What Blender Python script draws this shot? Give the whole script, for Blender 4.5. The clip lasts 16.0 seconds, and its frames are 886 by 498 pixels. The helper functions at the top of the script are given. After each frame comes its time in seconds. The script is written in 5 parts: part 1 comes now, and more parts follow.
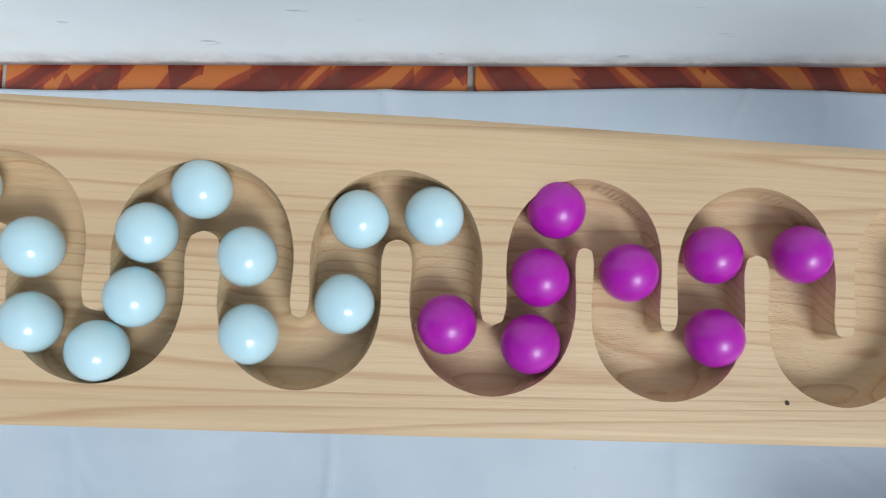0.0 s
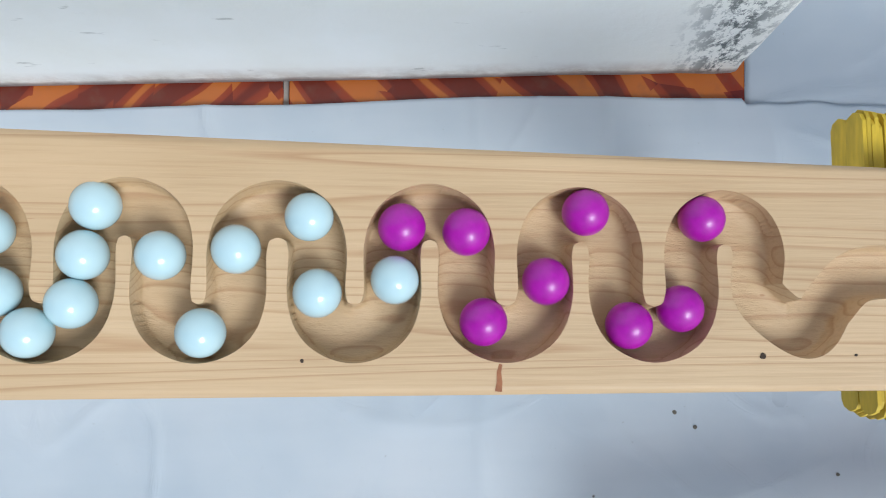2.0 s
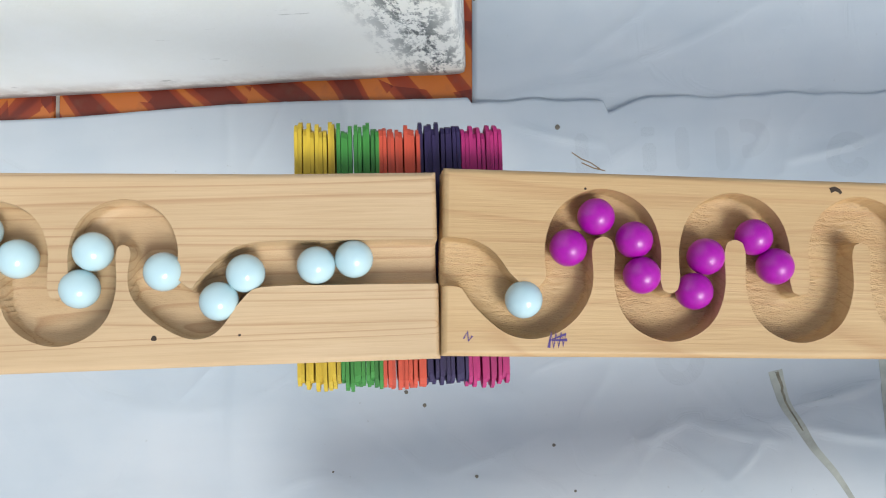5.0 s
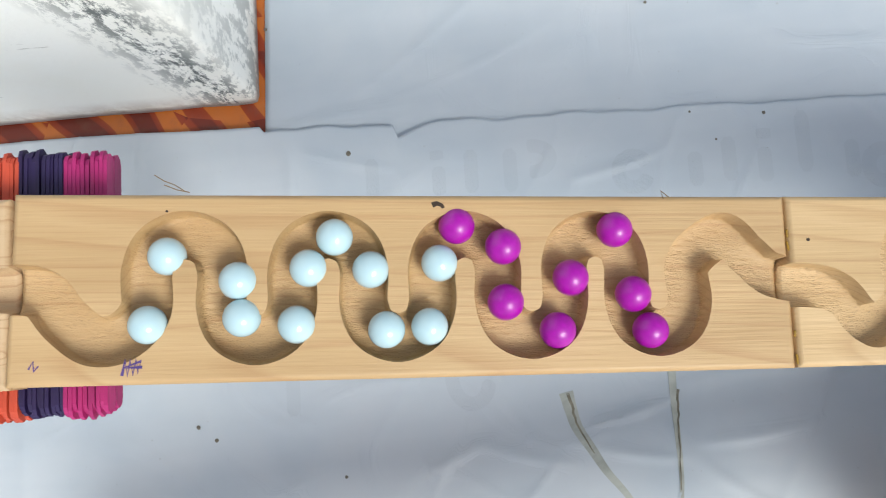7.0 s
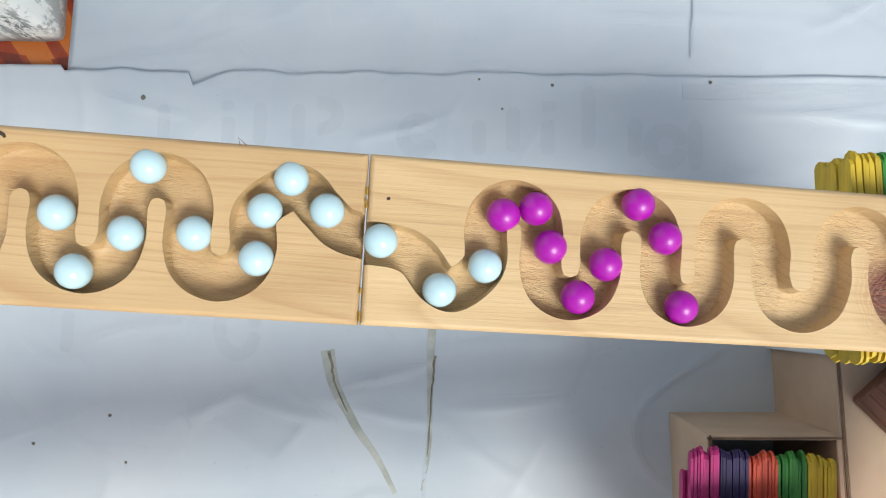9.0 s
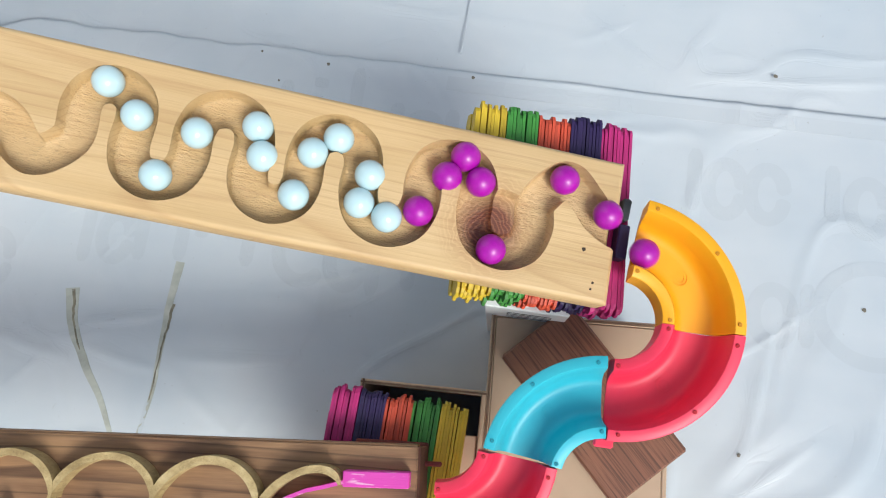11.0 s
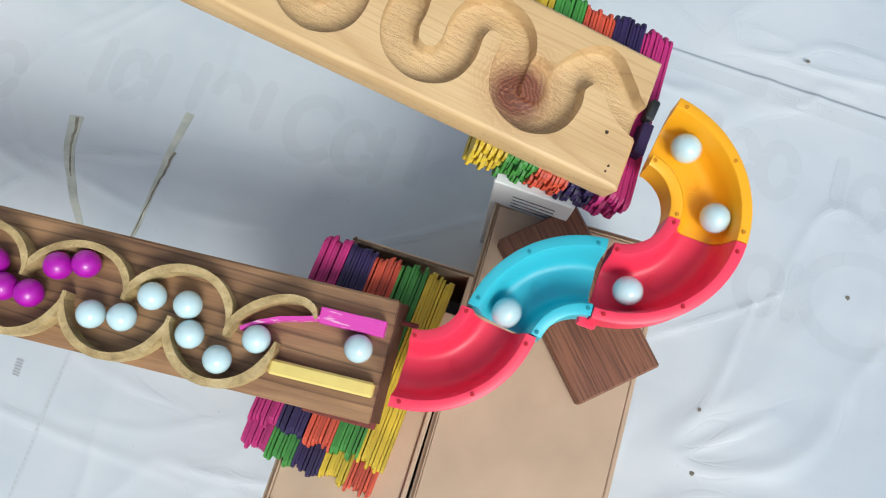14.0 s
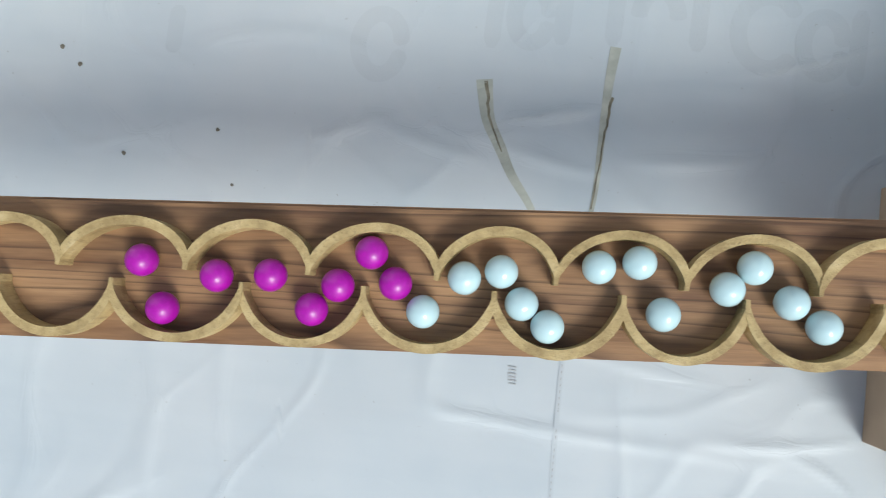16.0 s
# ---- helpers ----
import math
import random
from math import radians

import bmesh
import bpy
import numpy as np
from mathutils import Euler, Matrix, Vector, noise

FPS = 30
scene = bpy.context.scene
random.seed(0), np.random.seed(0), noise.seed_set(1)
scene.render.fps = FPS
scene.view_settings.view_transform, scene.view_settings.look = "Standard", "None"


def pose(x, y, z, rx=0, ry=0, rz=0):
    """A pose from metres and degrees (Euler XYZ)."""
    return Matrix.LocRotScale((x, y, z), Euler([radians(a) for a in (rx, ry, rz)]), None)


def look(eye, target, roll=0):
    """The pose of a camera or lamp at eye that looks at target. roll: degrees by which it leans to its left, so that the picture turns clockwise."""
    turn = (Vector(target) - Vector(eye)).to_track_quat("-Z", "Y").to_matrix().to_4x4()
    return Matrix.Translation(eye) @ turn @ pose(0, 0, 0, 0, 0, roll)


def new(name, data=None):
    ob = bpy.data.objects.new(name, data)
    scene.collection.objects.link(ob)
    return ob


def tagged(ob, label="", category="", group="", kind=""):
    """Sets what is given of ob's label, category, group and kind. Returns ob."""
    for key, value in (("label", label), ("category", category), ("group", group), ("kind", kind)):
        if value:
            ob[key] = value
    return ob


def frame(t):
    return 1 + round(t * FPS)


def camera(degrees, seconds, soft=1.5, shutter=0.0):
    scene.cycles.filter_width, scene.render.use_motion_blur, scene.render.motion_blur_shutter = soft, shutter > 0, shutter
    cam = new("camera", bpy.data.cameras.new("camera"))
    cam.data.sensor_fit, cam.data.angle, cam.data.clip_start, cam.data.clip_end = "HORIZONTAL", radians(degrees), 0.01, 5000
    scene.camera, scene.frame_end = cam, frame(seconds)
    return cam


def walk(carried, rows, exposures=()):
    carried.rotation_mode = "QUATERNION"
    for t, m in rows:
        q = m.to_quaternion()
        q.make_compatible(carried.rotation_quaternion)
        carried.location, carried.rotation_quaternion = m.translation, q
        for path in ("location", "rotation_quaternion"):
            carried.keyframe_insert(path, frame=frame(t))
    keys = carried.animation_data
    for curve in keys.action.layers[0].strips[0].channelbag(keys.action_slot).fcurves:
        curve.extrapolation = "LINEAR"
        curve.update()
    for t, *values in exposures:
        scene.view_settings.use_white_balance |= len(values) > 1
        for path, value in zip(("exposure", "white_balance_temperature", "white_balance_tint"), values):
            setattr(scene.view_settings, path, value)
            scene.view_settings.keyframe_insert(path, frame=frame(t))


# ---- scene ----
cam = camera(61.0, 16.0, soft=1.0, shutter=0.12)
PATH = [
    (0, (-0.04, 0.089, 0.581), (-0.257, 0.256, -1.4), -52.7),
    (0.5, (-0.0089, 0.0893, 0.5809), (-0.1724, 0.2743, -1.4038), -43.45),
    (1, (0.023, 0.084, 0.583), (-0.158, 0.287, -1.399), -44.1),
    (1.5, (0.05, 0.075, 0.594), (-0.096, 0.276, -1.391), -38.2),
    (2, (0.087, 0.075, 0.604), (-0.048, 0.275, -1.381), -36.3),
    (2.5, (0.12, 0.071, 0.609), (-0.013, 0.256, -1.377), -37.8),
    (3, (0.151, 0.072, 0.619), (-0.003, 0.246, -1.368), -43.1),
    (3.5, (0.192, 0.068, 0.627), (0.011, 0.224, -1.359), -51.1),
    (3.7, (0.208, 0.068, 0.628), (0.021, 0.214, -1.358), -53.8),
    (5.8, (0.369, 0.059, 0.631), (0.229, 0.282, -1.352), -37.5),
    (6, (0.383, 0.059, 0.627), (0.247, 0.296, -1.355), -35.3),
    (6.5, (0.425, 0.061, 0.621), (0.288, 0.326, -1.356), -33.6),
    (7, (0.474, 0.044, 0.609), (0.338, 0.307, -1.369), -33.5),
    (7.5, (0.528, 0.037, 0.605), (0.389, 0.285, -1.375), -34.0),
    (8, (0.578, 0.029, 0.594), (0.433, 0.247, -1.389), -36.7),
    (8.5, (0.623, 0.021, 0.59), (0.46, 0.215, -1.394), -42.2),
    (9, (0.667, 0.021, 0.59), (0.475, 0.214, -1.391), -46.4),
    (9.5, (0.718, 0.015, 0.586), (0.517, 0.229, -1.392), -44.6),
    (10, (0.767, 0.001, 0.583), (0.583, 0.266, -1.391), -35.8),
    (10.2, (0.787, -0.009, 0.578), (0.611, 0.282, -1.393), -31.6),
    (12.3, (0.916, -0.115, 0.582), (0.711, 0.364, -1.349), -7.1),
    (12.5, (0.916, -0.117, 0.582), (0.707, 0.366, -1.348), -6.4),
    (13, (0.913, -0.121, 0.58), (0.71, 0.366, -1.349), -4.6),
    (13.5, (0.899, -0.126, 0.575), (0.729, 0.346, -1.361), -1.6),
    (14, (0.858, -0.138, 0.562), (0.741, 0.285, -1.39), 1.6),
    (14.5, (0.791, -0.148, 0.531), (0.709, 0.186, -1.439), 1.2),
    (15, (0.711, -0.148, 0.493), (0.623, 0.057, -1.495), -11.2),
    (15.5, (0.623, -0.139, 0.497), (0.508, -0.026, -1.496), -36.8),
    (16, (0.538, -0.14, 0.503), (0.387, -0.041, -1.489), -51.3),
]
walk(cam, [(t, look(eye, target, roll)) for t, eye, target, roll in PATH],
     exposures=[(0, -0.60, 5450, 2), (1.5, -0.47, 5500, 3), (3.7, -0.33, 5750, 4), (7, -0.12, 6000, 4), (10, 0.0, 6000, 3), (12.5, -0.10, 6150, 4), (14, -0.10, 6050, 3), (15.5, -0.20, 5850, 1), (16, -0.16, 5950, 1)])

# ---- light ----
world = bpy.data.worlds.new("sky")
scene.world = world
world.use_nodes = True
wn = world.node_tree.nodes
sky = wn.new("ShaderNodeTexSky")
sky.sky_type, sky.sun_disc = "NISHITA", False
sky.sun_elevation, sky.sun_rotation = radians(47), radians(143)
sky.dust_density = 4.0
world.node_tree.links.new(sky.outputs[0], wn["Background"].inputs[0])
wn["Background"].inputs[1].default_value = 0.135
sun = new("sun", bpy.data.lights.new("sun", "SUN"))
sun.data.energy, sun.data.angle, sun.data.color = 2.6, radians(23), (1.0, 0.97, 0.93)
sun.matrix_world = look((0.58, -0.77, 1.02), (0, 0, 0))


# ---- materials ----
def material(name, rough=0.5, metal=0.0, coat=0.0):
    m = bpy.data.materials.new(name)
    m.use_nodes = True
    b = m.node_tree.nodes["Principled BSDF"]
    b.inputs["Roughness"].default_value, b.inputs["Metallic"].default_value = rough, metal
    b.inputs["Coat Weight"].default_value = coat
    return m, m.node_tree.nodes, m.node_tree.links, b


def coords(nodes, links, scale=(1, 1, 1), turn=(0, 0, 0), source="Object"):
    c, mp = nodes.new("ShaderNodeTexCoord"), nodes.new("ShaderNodeMapping")
    mp.inputs["Scale"].default_value = scale
    mp.inputs["Rotation"].default_value = turn
    links.new(c.outputs[source], mp.inputs[0])
    return mp.outputs[0]


def noise_tex(nodes, links, vec, scale, detail=4.0, rough=0.55, distort=0.0):
    n = nodes.new("ShaderNodeTexNoise")
    n.inputs["Scale"].default_value, n.inputs["Detail"].default_value = scale, detail
    n.inputs["Roughness"].default_value, n.inputs["Distortion"].default_value = rough, distort
    links.new(vec, n.inputs["Vector"])
    return n.outputs["Fac"]


def ramp(nodes, links, fac, stops):
    r = nodes.new("ShaderNodeValToRGB")
    while len(r.color_ramp.elements) < len(stops):
        r.color_ramp.elements.new(0.5)
    for e, (p, c) in zip(r.color_ramp.elements, stops):
        e.position, e.color = p, (*c, 1) if len(c) == 3 else c
    links.new(fac, r.inputs[0])
    return r.outputs[0]


def mix(nodes, links, fac, a, b, mode="MIX"):
    n = nodes.new("ShaderNodeMix")
    n.data_type, n.blend_type = "RGBA", mode
    for sock, v in ((n.inputs[0], fac), (n.inputs[6], a), (n.inputs[7], b)):
        if isinstance(v, (int, float)):
            sock.default_value = v
        elif isinstance(v, tuple):
            sock.default_value = (*v, 1)
        else:
            links.new(v, sock)
    return n.outputs[2]


def bump(nodes, links, b, fac, strength, distance=0.001):
    n = nodes.new("ShaderNodeBump")
    n.inputs["Strength"].default_value, n.inputs["Distance"].default_value = strength, distance
    links.new(fac, n.inputs["Height"])
    links.new(n.outputs[0], b.inputs["Normal"])


def spot(nodes, links, centre, radius, soft):
    """1 within radius of a place in the object's space, 0 outside."""
    c = nodes.new("ShaderNodeTexCoord")
    d = nodes.new("ShaderNodeVectorMath")
    d.operation = "DISTANCE"
    d.inputs[1].default_value = centre
    links.new(c.outputs["Object"], d.inputs[0])
    r = nodes.new("ShaderNodeMapRange")
    r.inputs["From Min"].default_value, r.inputs["From Max"].default_value = radius, radius + soft
    r.inputs["To Min"].default_value, r.inputs["To Max"].default_value = 1, 0
    links.new(d.outputs["Value"], r.inputs["Value"])
    return r.outputs[0], d.outputs["Value"]


def wood(name, pale, mid_, dark, rings=1.0, knots=(), rough=0.55, ring_scale=150.0, spread=0.2, torn=0.0):
    """Sawn softwood with its grain along x; knots: (x, y, radius) in the object's space; torn: how rough the cutter left its channel."""
    m, n, l, b = material(name, rough)
    field = noise_tex(n, l, coords(n, l, (1.1, ring_scale / 6, ring_scale / 10)), 1.0, 2.0, 0.4, 0.25)
    many = n.new("ShaderNodeMath")
    many.operation, many.inputs[1].default_value = "MULTIPLY", 22.0
    l.new(field, many.inputs[0])
    saw = n.new("ShaderNodeMath")
    saw.operation = "FRACT"
    l.new(many.outputs[0], saw.inputs[0])
    lines = ramp(n, l, saw.outputs[0], [(0.0, (0, 0, 0)), (0.72, (0.06, 0.06, 0.06)), (0.93, (1, 1, 1)), (1.0, (0, 0, 0))])
    fine = noise_tex(n, l, coords(n, l, (20.0, 700.0, 700.0)), 1.0, 3.0)
    broad = noise_tex(n, l, coords(n, l, (7.0, 55.0, 55.0)), 1.0, 4.0, 0.65)
    col = ramp(n, l, broad, [(0.5 - spread, mid_), (0.5 + spread, pale)])
    col = mix(n, l, ramp(n, l, fine, [(0.5, (0, 0, 0)), (0.85, (0.32, 0.32, 0.32))]), col, dark)
    k = n.new("ShaderNodeMath")
    k.operation = "MULTIPLY"
    k.inputs[1].default_value = 0.42 * rings
    l.new(lines, k.inputs[0])
    col = mix(n, l, k.outputs[0], col, dark)
    for x, y, rad in knots:
        f, dist = spot(n, l, (x, y, -0.006), rad * 0.70, rad * 0.6)
        wob = n.new("ShaderNodeMath")
        wob.operation, wob.inputs[1].default_value = "MULTIPLY_ADD", rad * 1.3
        l.new(noise_tex(n, l, coords(n, l), 0.9 / rad, 3.0), wob.inputs[0])
        l.new(dist, wob.inputs[2])
        rg = n.new("ShaderNodeMath")
        rg.operation = "SINE"
        mul = n.new("ShaderNodeMath")
        mul.inputs[1].default_value = 36.0 / rad
        mul.operation = "MULTIPLY"
        l.new(wob.outputs[0], mul.inputs[0])
        l.new(mul.outputs[0], rg.inputs[0])
        ringed = ramp(n, l, rg.outputs[0], [(0.0, (0.13, 0.038, 0.02)), (1.0, (0.25, 0.088, 0.04))])
        halo, _ = spot(n, l, (x, y, -0.006), rad * 1.2, rad * 0.9)
        haloed = ramp(n, l, rg.outputs[0], [(0.0, (0.43, 0.25, 0.11)), (1.0, (0.55, 0.36, 0.18))])
        hm = n.new("ShaderNodeMath")
        hm.operation = "MULTIPLY"
        hm.inputs[1].default_value = 0.75
        l.new(halo, hm.inputs[0])
        col = mix(n, l, hm.outputs[0], col, haloed)
        col = mix(n, l, f, col, ringed)
    pits = noise_tex(n, l, coords(n, l, (90.0, 420.0, 420.0)), 1.0, 1.0)
    col = mix(n, l, ramp(n, l, pits, [(0.80, (0, 0, 0)), (0.84, (0.6, 0.6, 0.6))]), col, dark)
    blotch = ramp(n, l, noise_tex(n, l, coords(n, l, (6.0, 26.0, 26.0)), 1.0, 2.0), [(0.35, (0.90, 0.86, 0.80)), (0.65, (1.06, 1.04, 1.02))])
    col = mix(n, l, 1.0, col, blotch, "MULTIPLY")
    relief = fine
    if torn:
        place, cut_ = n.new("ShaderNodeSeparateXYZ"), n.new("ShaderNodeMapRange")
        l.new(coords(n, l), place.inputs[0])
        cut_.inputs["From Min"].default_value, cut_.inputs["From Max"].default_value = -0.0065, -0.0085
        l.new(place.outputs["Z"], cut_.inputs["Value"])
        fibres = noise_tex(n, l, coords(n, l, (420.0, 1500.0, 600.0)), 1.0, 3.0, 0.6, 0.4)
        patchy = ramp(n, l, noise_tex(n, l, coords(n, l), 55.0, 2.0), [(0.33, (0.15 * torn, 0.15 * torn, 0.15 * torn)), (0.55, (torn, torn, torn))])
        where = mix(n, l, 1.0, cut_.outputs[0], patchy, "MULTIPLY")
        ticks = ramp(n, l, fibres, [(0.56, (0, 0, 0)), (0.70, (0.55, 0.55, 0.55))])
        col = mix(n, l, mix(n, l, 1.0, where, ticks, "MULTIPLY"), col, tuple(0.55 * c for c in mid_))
        relief = mix(n, l, where, mix(n, l, 0.25, (0.5, 0.5, 0.5), fine), fibres)
    l.new(col, b.inputs["Base Color"])
    bump(n, l, b, relief, 0.5 if torn else 0.35, 0.0016 if torn else 0.0006)
    return m


def stained(name, colour, spread=0.25, rough=0.6, scale=(40.0, 8.0, 40.0)):
    """Dyed or painted stock, a little different from piece to piece."""
    m, n, l, b = material(name, rough)
    f = noise_tex(n, l, coords(n, l, scale), 6.0, 4.0)
    lo, hi = tuple(c * (1 - spread) for c in colour), tuple(min(1, c * (1 + spread)) for c in colour)
    col = ramp(n, l, f, [(0.3, lo), (0.7, hi)])
    info = n.new("ShaderNodeObjectInfo")
    geo = n.new("ShaderNodeNewGeometry")
    add = n.new("ShaderNodeMath")
    add.operation = "ADD"
    l.new(info.outputs["Random"], add.inputs[0])
    l.new(geo.outputs["Random Per Island"], add.inputs[1])
    shade = ramp(n, l, add.outputs[0], [(0.15, (0.58, 0.56, 0.56)), (1.0, (1.15, 1.12, 1.1))])
    l.new(mix(n, l, 1.0, col, shade, "MULTIPLY"), b.inputs["Base Color"])
    bump(n, l, b, f, 0.3, 0.0005)
    return m


def plain(name, colour, rough=0.4, spread=0.08, scale=30.0, coat=0.0, grain=0.1):
    m, n, l, b = material(name, rough, coat=coat)
    f = noise_tex(n, l, coords(n, l), scale, 4.0)
    l.new(ramp(n, l, f, [(0.3, tuple(c * (1 - spread) for c in colour)), (0.7, tuple(min(1, c * (1 + spread)) for c in colour))]), b.inputs["Base Color"])
    bump(n, l, b, f, grain, 0.0005)
    return m


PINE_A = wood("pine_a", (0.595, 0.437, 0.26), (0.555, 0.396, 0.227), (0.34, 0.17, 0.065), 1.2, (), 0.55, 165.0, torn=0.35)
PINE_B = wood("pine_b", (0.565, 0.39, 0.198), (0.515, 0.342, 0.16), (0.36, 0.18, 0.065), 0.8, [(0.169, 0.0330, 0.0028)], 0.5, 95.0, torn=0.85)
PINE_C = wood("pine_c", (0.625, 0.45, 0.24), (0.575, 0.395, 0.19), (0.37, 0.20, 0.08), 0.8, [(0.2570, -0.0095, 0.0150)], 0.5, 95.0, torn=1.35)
BROWN = wood("brown_board", (0.39, 0.232, 0.118), (0.165, 0.084, 0.043), (0.045, 0.021, 0.012), 1.5, [(0.50, 0.026, 0.003), (0.555, -0.028, 0.003), (0.445, 0.027, 0.0026), (0.26, 0.028, 0.002), (0.14, -0.027, 0.0022)], 0.6, 90.0, 0.16)
END_GRAIN = wood("end_grain", (0.13, 0.05, 0.028), (0.08, 0.03, 0.018), (0.03, 0.012, 0.008), 0.6, (), 0.75, 300.0)


def hardwood():
    """Dark sawn hardwood with fine black streaks along x."""
    m, n, l, b = material("dark_block", 0.5)
    streaks = noise_tex(n, l, coords(n, l, (22.0, 1150.0, 1150.0)), 1.0, 3.0, 0.6)
    broad = noise_tex(n, l, coords(n, l, (8.0, 60.0, 60.0)), 1.0, 3.0)
    col = ramp(n, l, broad, [(0.3, (0.165, 0.066, 0.034)), (0.7, (0.25, 0.105, 0.055))])
    col = mix(n, l, ramp(n, l, streaks, [(0.46, (0, 0, 0)), (0.62, (0.7, 0.7, 0.7))]), col, (0.055, 0.022, 0.013))
    l.new(col, b.inputs["Base Color"])
    bump(n, l, b, streaks, 0.5, 0.0006)
    return m


BLOCK = hardwood()
STICK = {"yellow": stained("yellow_stain", (0.52, 0.37, 0.02)), "green": stained("green_stain", (0.045, 0.21, 0.03)),
         "orange": stained("orange_stain", (0.50, 0.065, 0.028)), "purple": stained("purple_stain", (0.018, 0.007, 0.058)),
         "pink": stained("pink_stain", (0.36, 0.012, 0.13))}
PALE_YELLOW = plain("pale_yellow", (0.70, 0.55, 0.16), 0.6, 0.08, 60.0)


def worn_paint():
    """Pink paint scraped to pale wood in streaks along the stick."""
    m, n, l, b = material("pink_paint", 0.6)
    scrape = noise_tex(n, l, coords(n, l, (60.0, 520.0, 200.0)), 1.0, 3.0, 0.6)
    l.new(mix(n, l, ramp(n, l, scrape, [(0.58, (0, 0, 0)), (0.66, (0.7, 0.7, 0.7))]), (0.64, 0.055, 0.40), (0.80, 0.55, 0.66)), b.inputs["Base Color"])
    bump(n, l, b, scrape, 0.4, 0.0006)
    return m


PINK = worn_paint()
PLASTIC = {"yellow": plain("yellow_plastic", (0.88, 0.40, 0.008), 0.42, 0.03), "red": plain("red_plastic", (0.80, 0.034, 0.085), 0.42, 0.03),
           "blue": plain("blue_plastic", (0.055, 0.46, 0.56), 0.42, 0.03)}


def strip_material():
    """Bent strip wood: blotchy olive yellow with short dark ticks across its edge."""
    m, n, l, b = material("bent_strip", 0.7)
    broad = noise_tex(n, l, coords(n, l), 70.0, 4.0, 0.65)
    col = ramp(n, l, broad, [(0.3, (0.27, 0.185, 0.075)), (0.55, (0.46, 0.34, 0.155)), (0.75, (0.58, 0.45, 0.24))])
    ticks = noise_tex(n, l, coords(n, l, (1, 1, 0.2)), 420.0, 3.0, 0.7)
    col = mix(n, l, ramp(n, l, ticks, [(0.54, (0, 0, 0)), (0.72, (0.5, 0.5, 0.5))]), col, (0.17, 0.11, 0.05))
    l.new(col, b.inputs["Base Color"])
    bump(n, l, b, ticks, 0.6, 0.0012)
    return m


STRIP = strip_material()
CARD = plain("cardboard", (0.47, 0.34, 0.23), 0.85, 0.10, 18.0, grain=0.25)
CARD_EDGE = plain("cardboard_edge", (0.16, 0.10, 0.06), 0.9, 0.25, 90.0, grain=0.3)
WHITE_CARD = plain("white_card", (0.74, 0.74, 0.72), 0.5, 0.05, 12.0)
INK = plain("ink", (0.03, 0.035, 0.04), 0.6, 0.1)
GOLD_INK = plain("gold_ink", (0.50, 0.36, 0.10), 0.6, 0.1)
DARK = plain("dark_hole", (0.05, 0.032, 0.02), 0.9, 0.2, 200.0)
WHITE_MARBLE = plain("white_marble", (0.51, 0.67, 0.70), 0.13, 0.03, 60.0, coat=0.3, grain=0.0)
PURPLE_MARBLE = plain("purple_marble", (0.375, 0.005, 0.345), 0.34, 0.12, 420.0, coat=0.12, grain=0.05)


def sheet_material(name="vinyl_back", shade=1.0):
    """Vinyl, back side up: bluish white, blotched, with sharp creases and soft buckles."""
    m, n, l, b = material(name, 0.5)
    v = coords(n, l)
    broad = noise_tex(n, l, v, 4.0, 4.0, 0.6)
    col = ramp(n, l, broad, [(p, tuple(shade * c for c in rgb)) for p, rgb in ((0.32, (0.445, 0.495, 0.54)), (0.5, (0.515, 0.55, 0.58)), (0.68, (0.56, 0.58, 0.60)))])
    streak = noise_tex(n, l, coords(n, l, (2.0, 14.0, 1), (0, 0, 0.25)), 1.0, 4.0, 0.6)
    col = mix(n, l, 1.0, col, ramp(n, l, streak, [(0.35, (0.95, 0.955, 0.96)), (0.65, (1.03, 1.025, 1.02))]), "MULTIPLY")
    dirt = ramp(n, l, noise_tex(n, l, v, 320.0, 2.0), [(0.74, (0, 0, 0)), (0.79, (0.5, 0.5, 0.5))])
    col = mix(n, l, dirt, col, (0.30, 0.29, 0.27))
    l.new(col, b.inputs["Base Color"])
    folds = n.new("ShaderNodeTexNoise")
    folds.noise_type = "RIDGED_MULTIFRACTAL"
    for key, value in (("Scale", 3.6), ("Detail", 3.0), ("Roughness", 0.5), ("Distortion", 0.7)):
        folds.inputs[key].default_value = value
    l.new(coords(n, l, (1, 1.9, 1), (0, 0, 0.4)), folds.inputs["Vector"])
    soft = noise_tex(n, l, coords(n, l, (1, 1.6, 1), (0, 0, 0.5)), 7.0, 2.0, 0.45, 0.8)
    crumple = n.new("ShaderNodeTexVoronoi")
    crumple.feature, crumple.inputs["Scale"].default_value = "DISTANCE_TO_EDGE", 8.0
    warp = n.new("ShaderNodeVectorMath")
    warp.operation = "MULTIPLY_ADD"
    warp.inputs[1].default_value = (0.12, 0.12, 0.0)
    wn_ = n.new("ShaderNodeTexNoise")
    wn_.inputs["Scale"].default_value = 6.0
    l.new(wn_.outputs["Color"], warp.inputs[0])
    l.new(v, warp.inputs[2])
    l.new(warp.outputs[0], crumple.inputs["Vector"])
    edge = ramp(n, l, crumple.outputs["Distance"], [(0.0, (0.0, 0.0, 0.0)), (0.10, (1, 1, 1))])
    h = mix(n, l, 0.45, soft, folds.outputs["Fac"])
    h = mix(n, l, 0.05, h, edge)
    bump(n, l, b, h, 0.30, 0.0075)
    return m


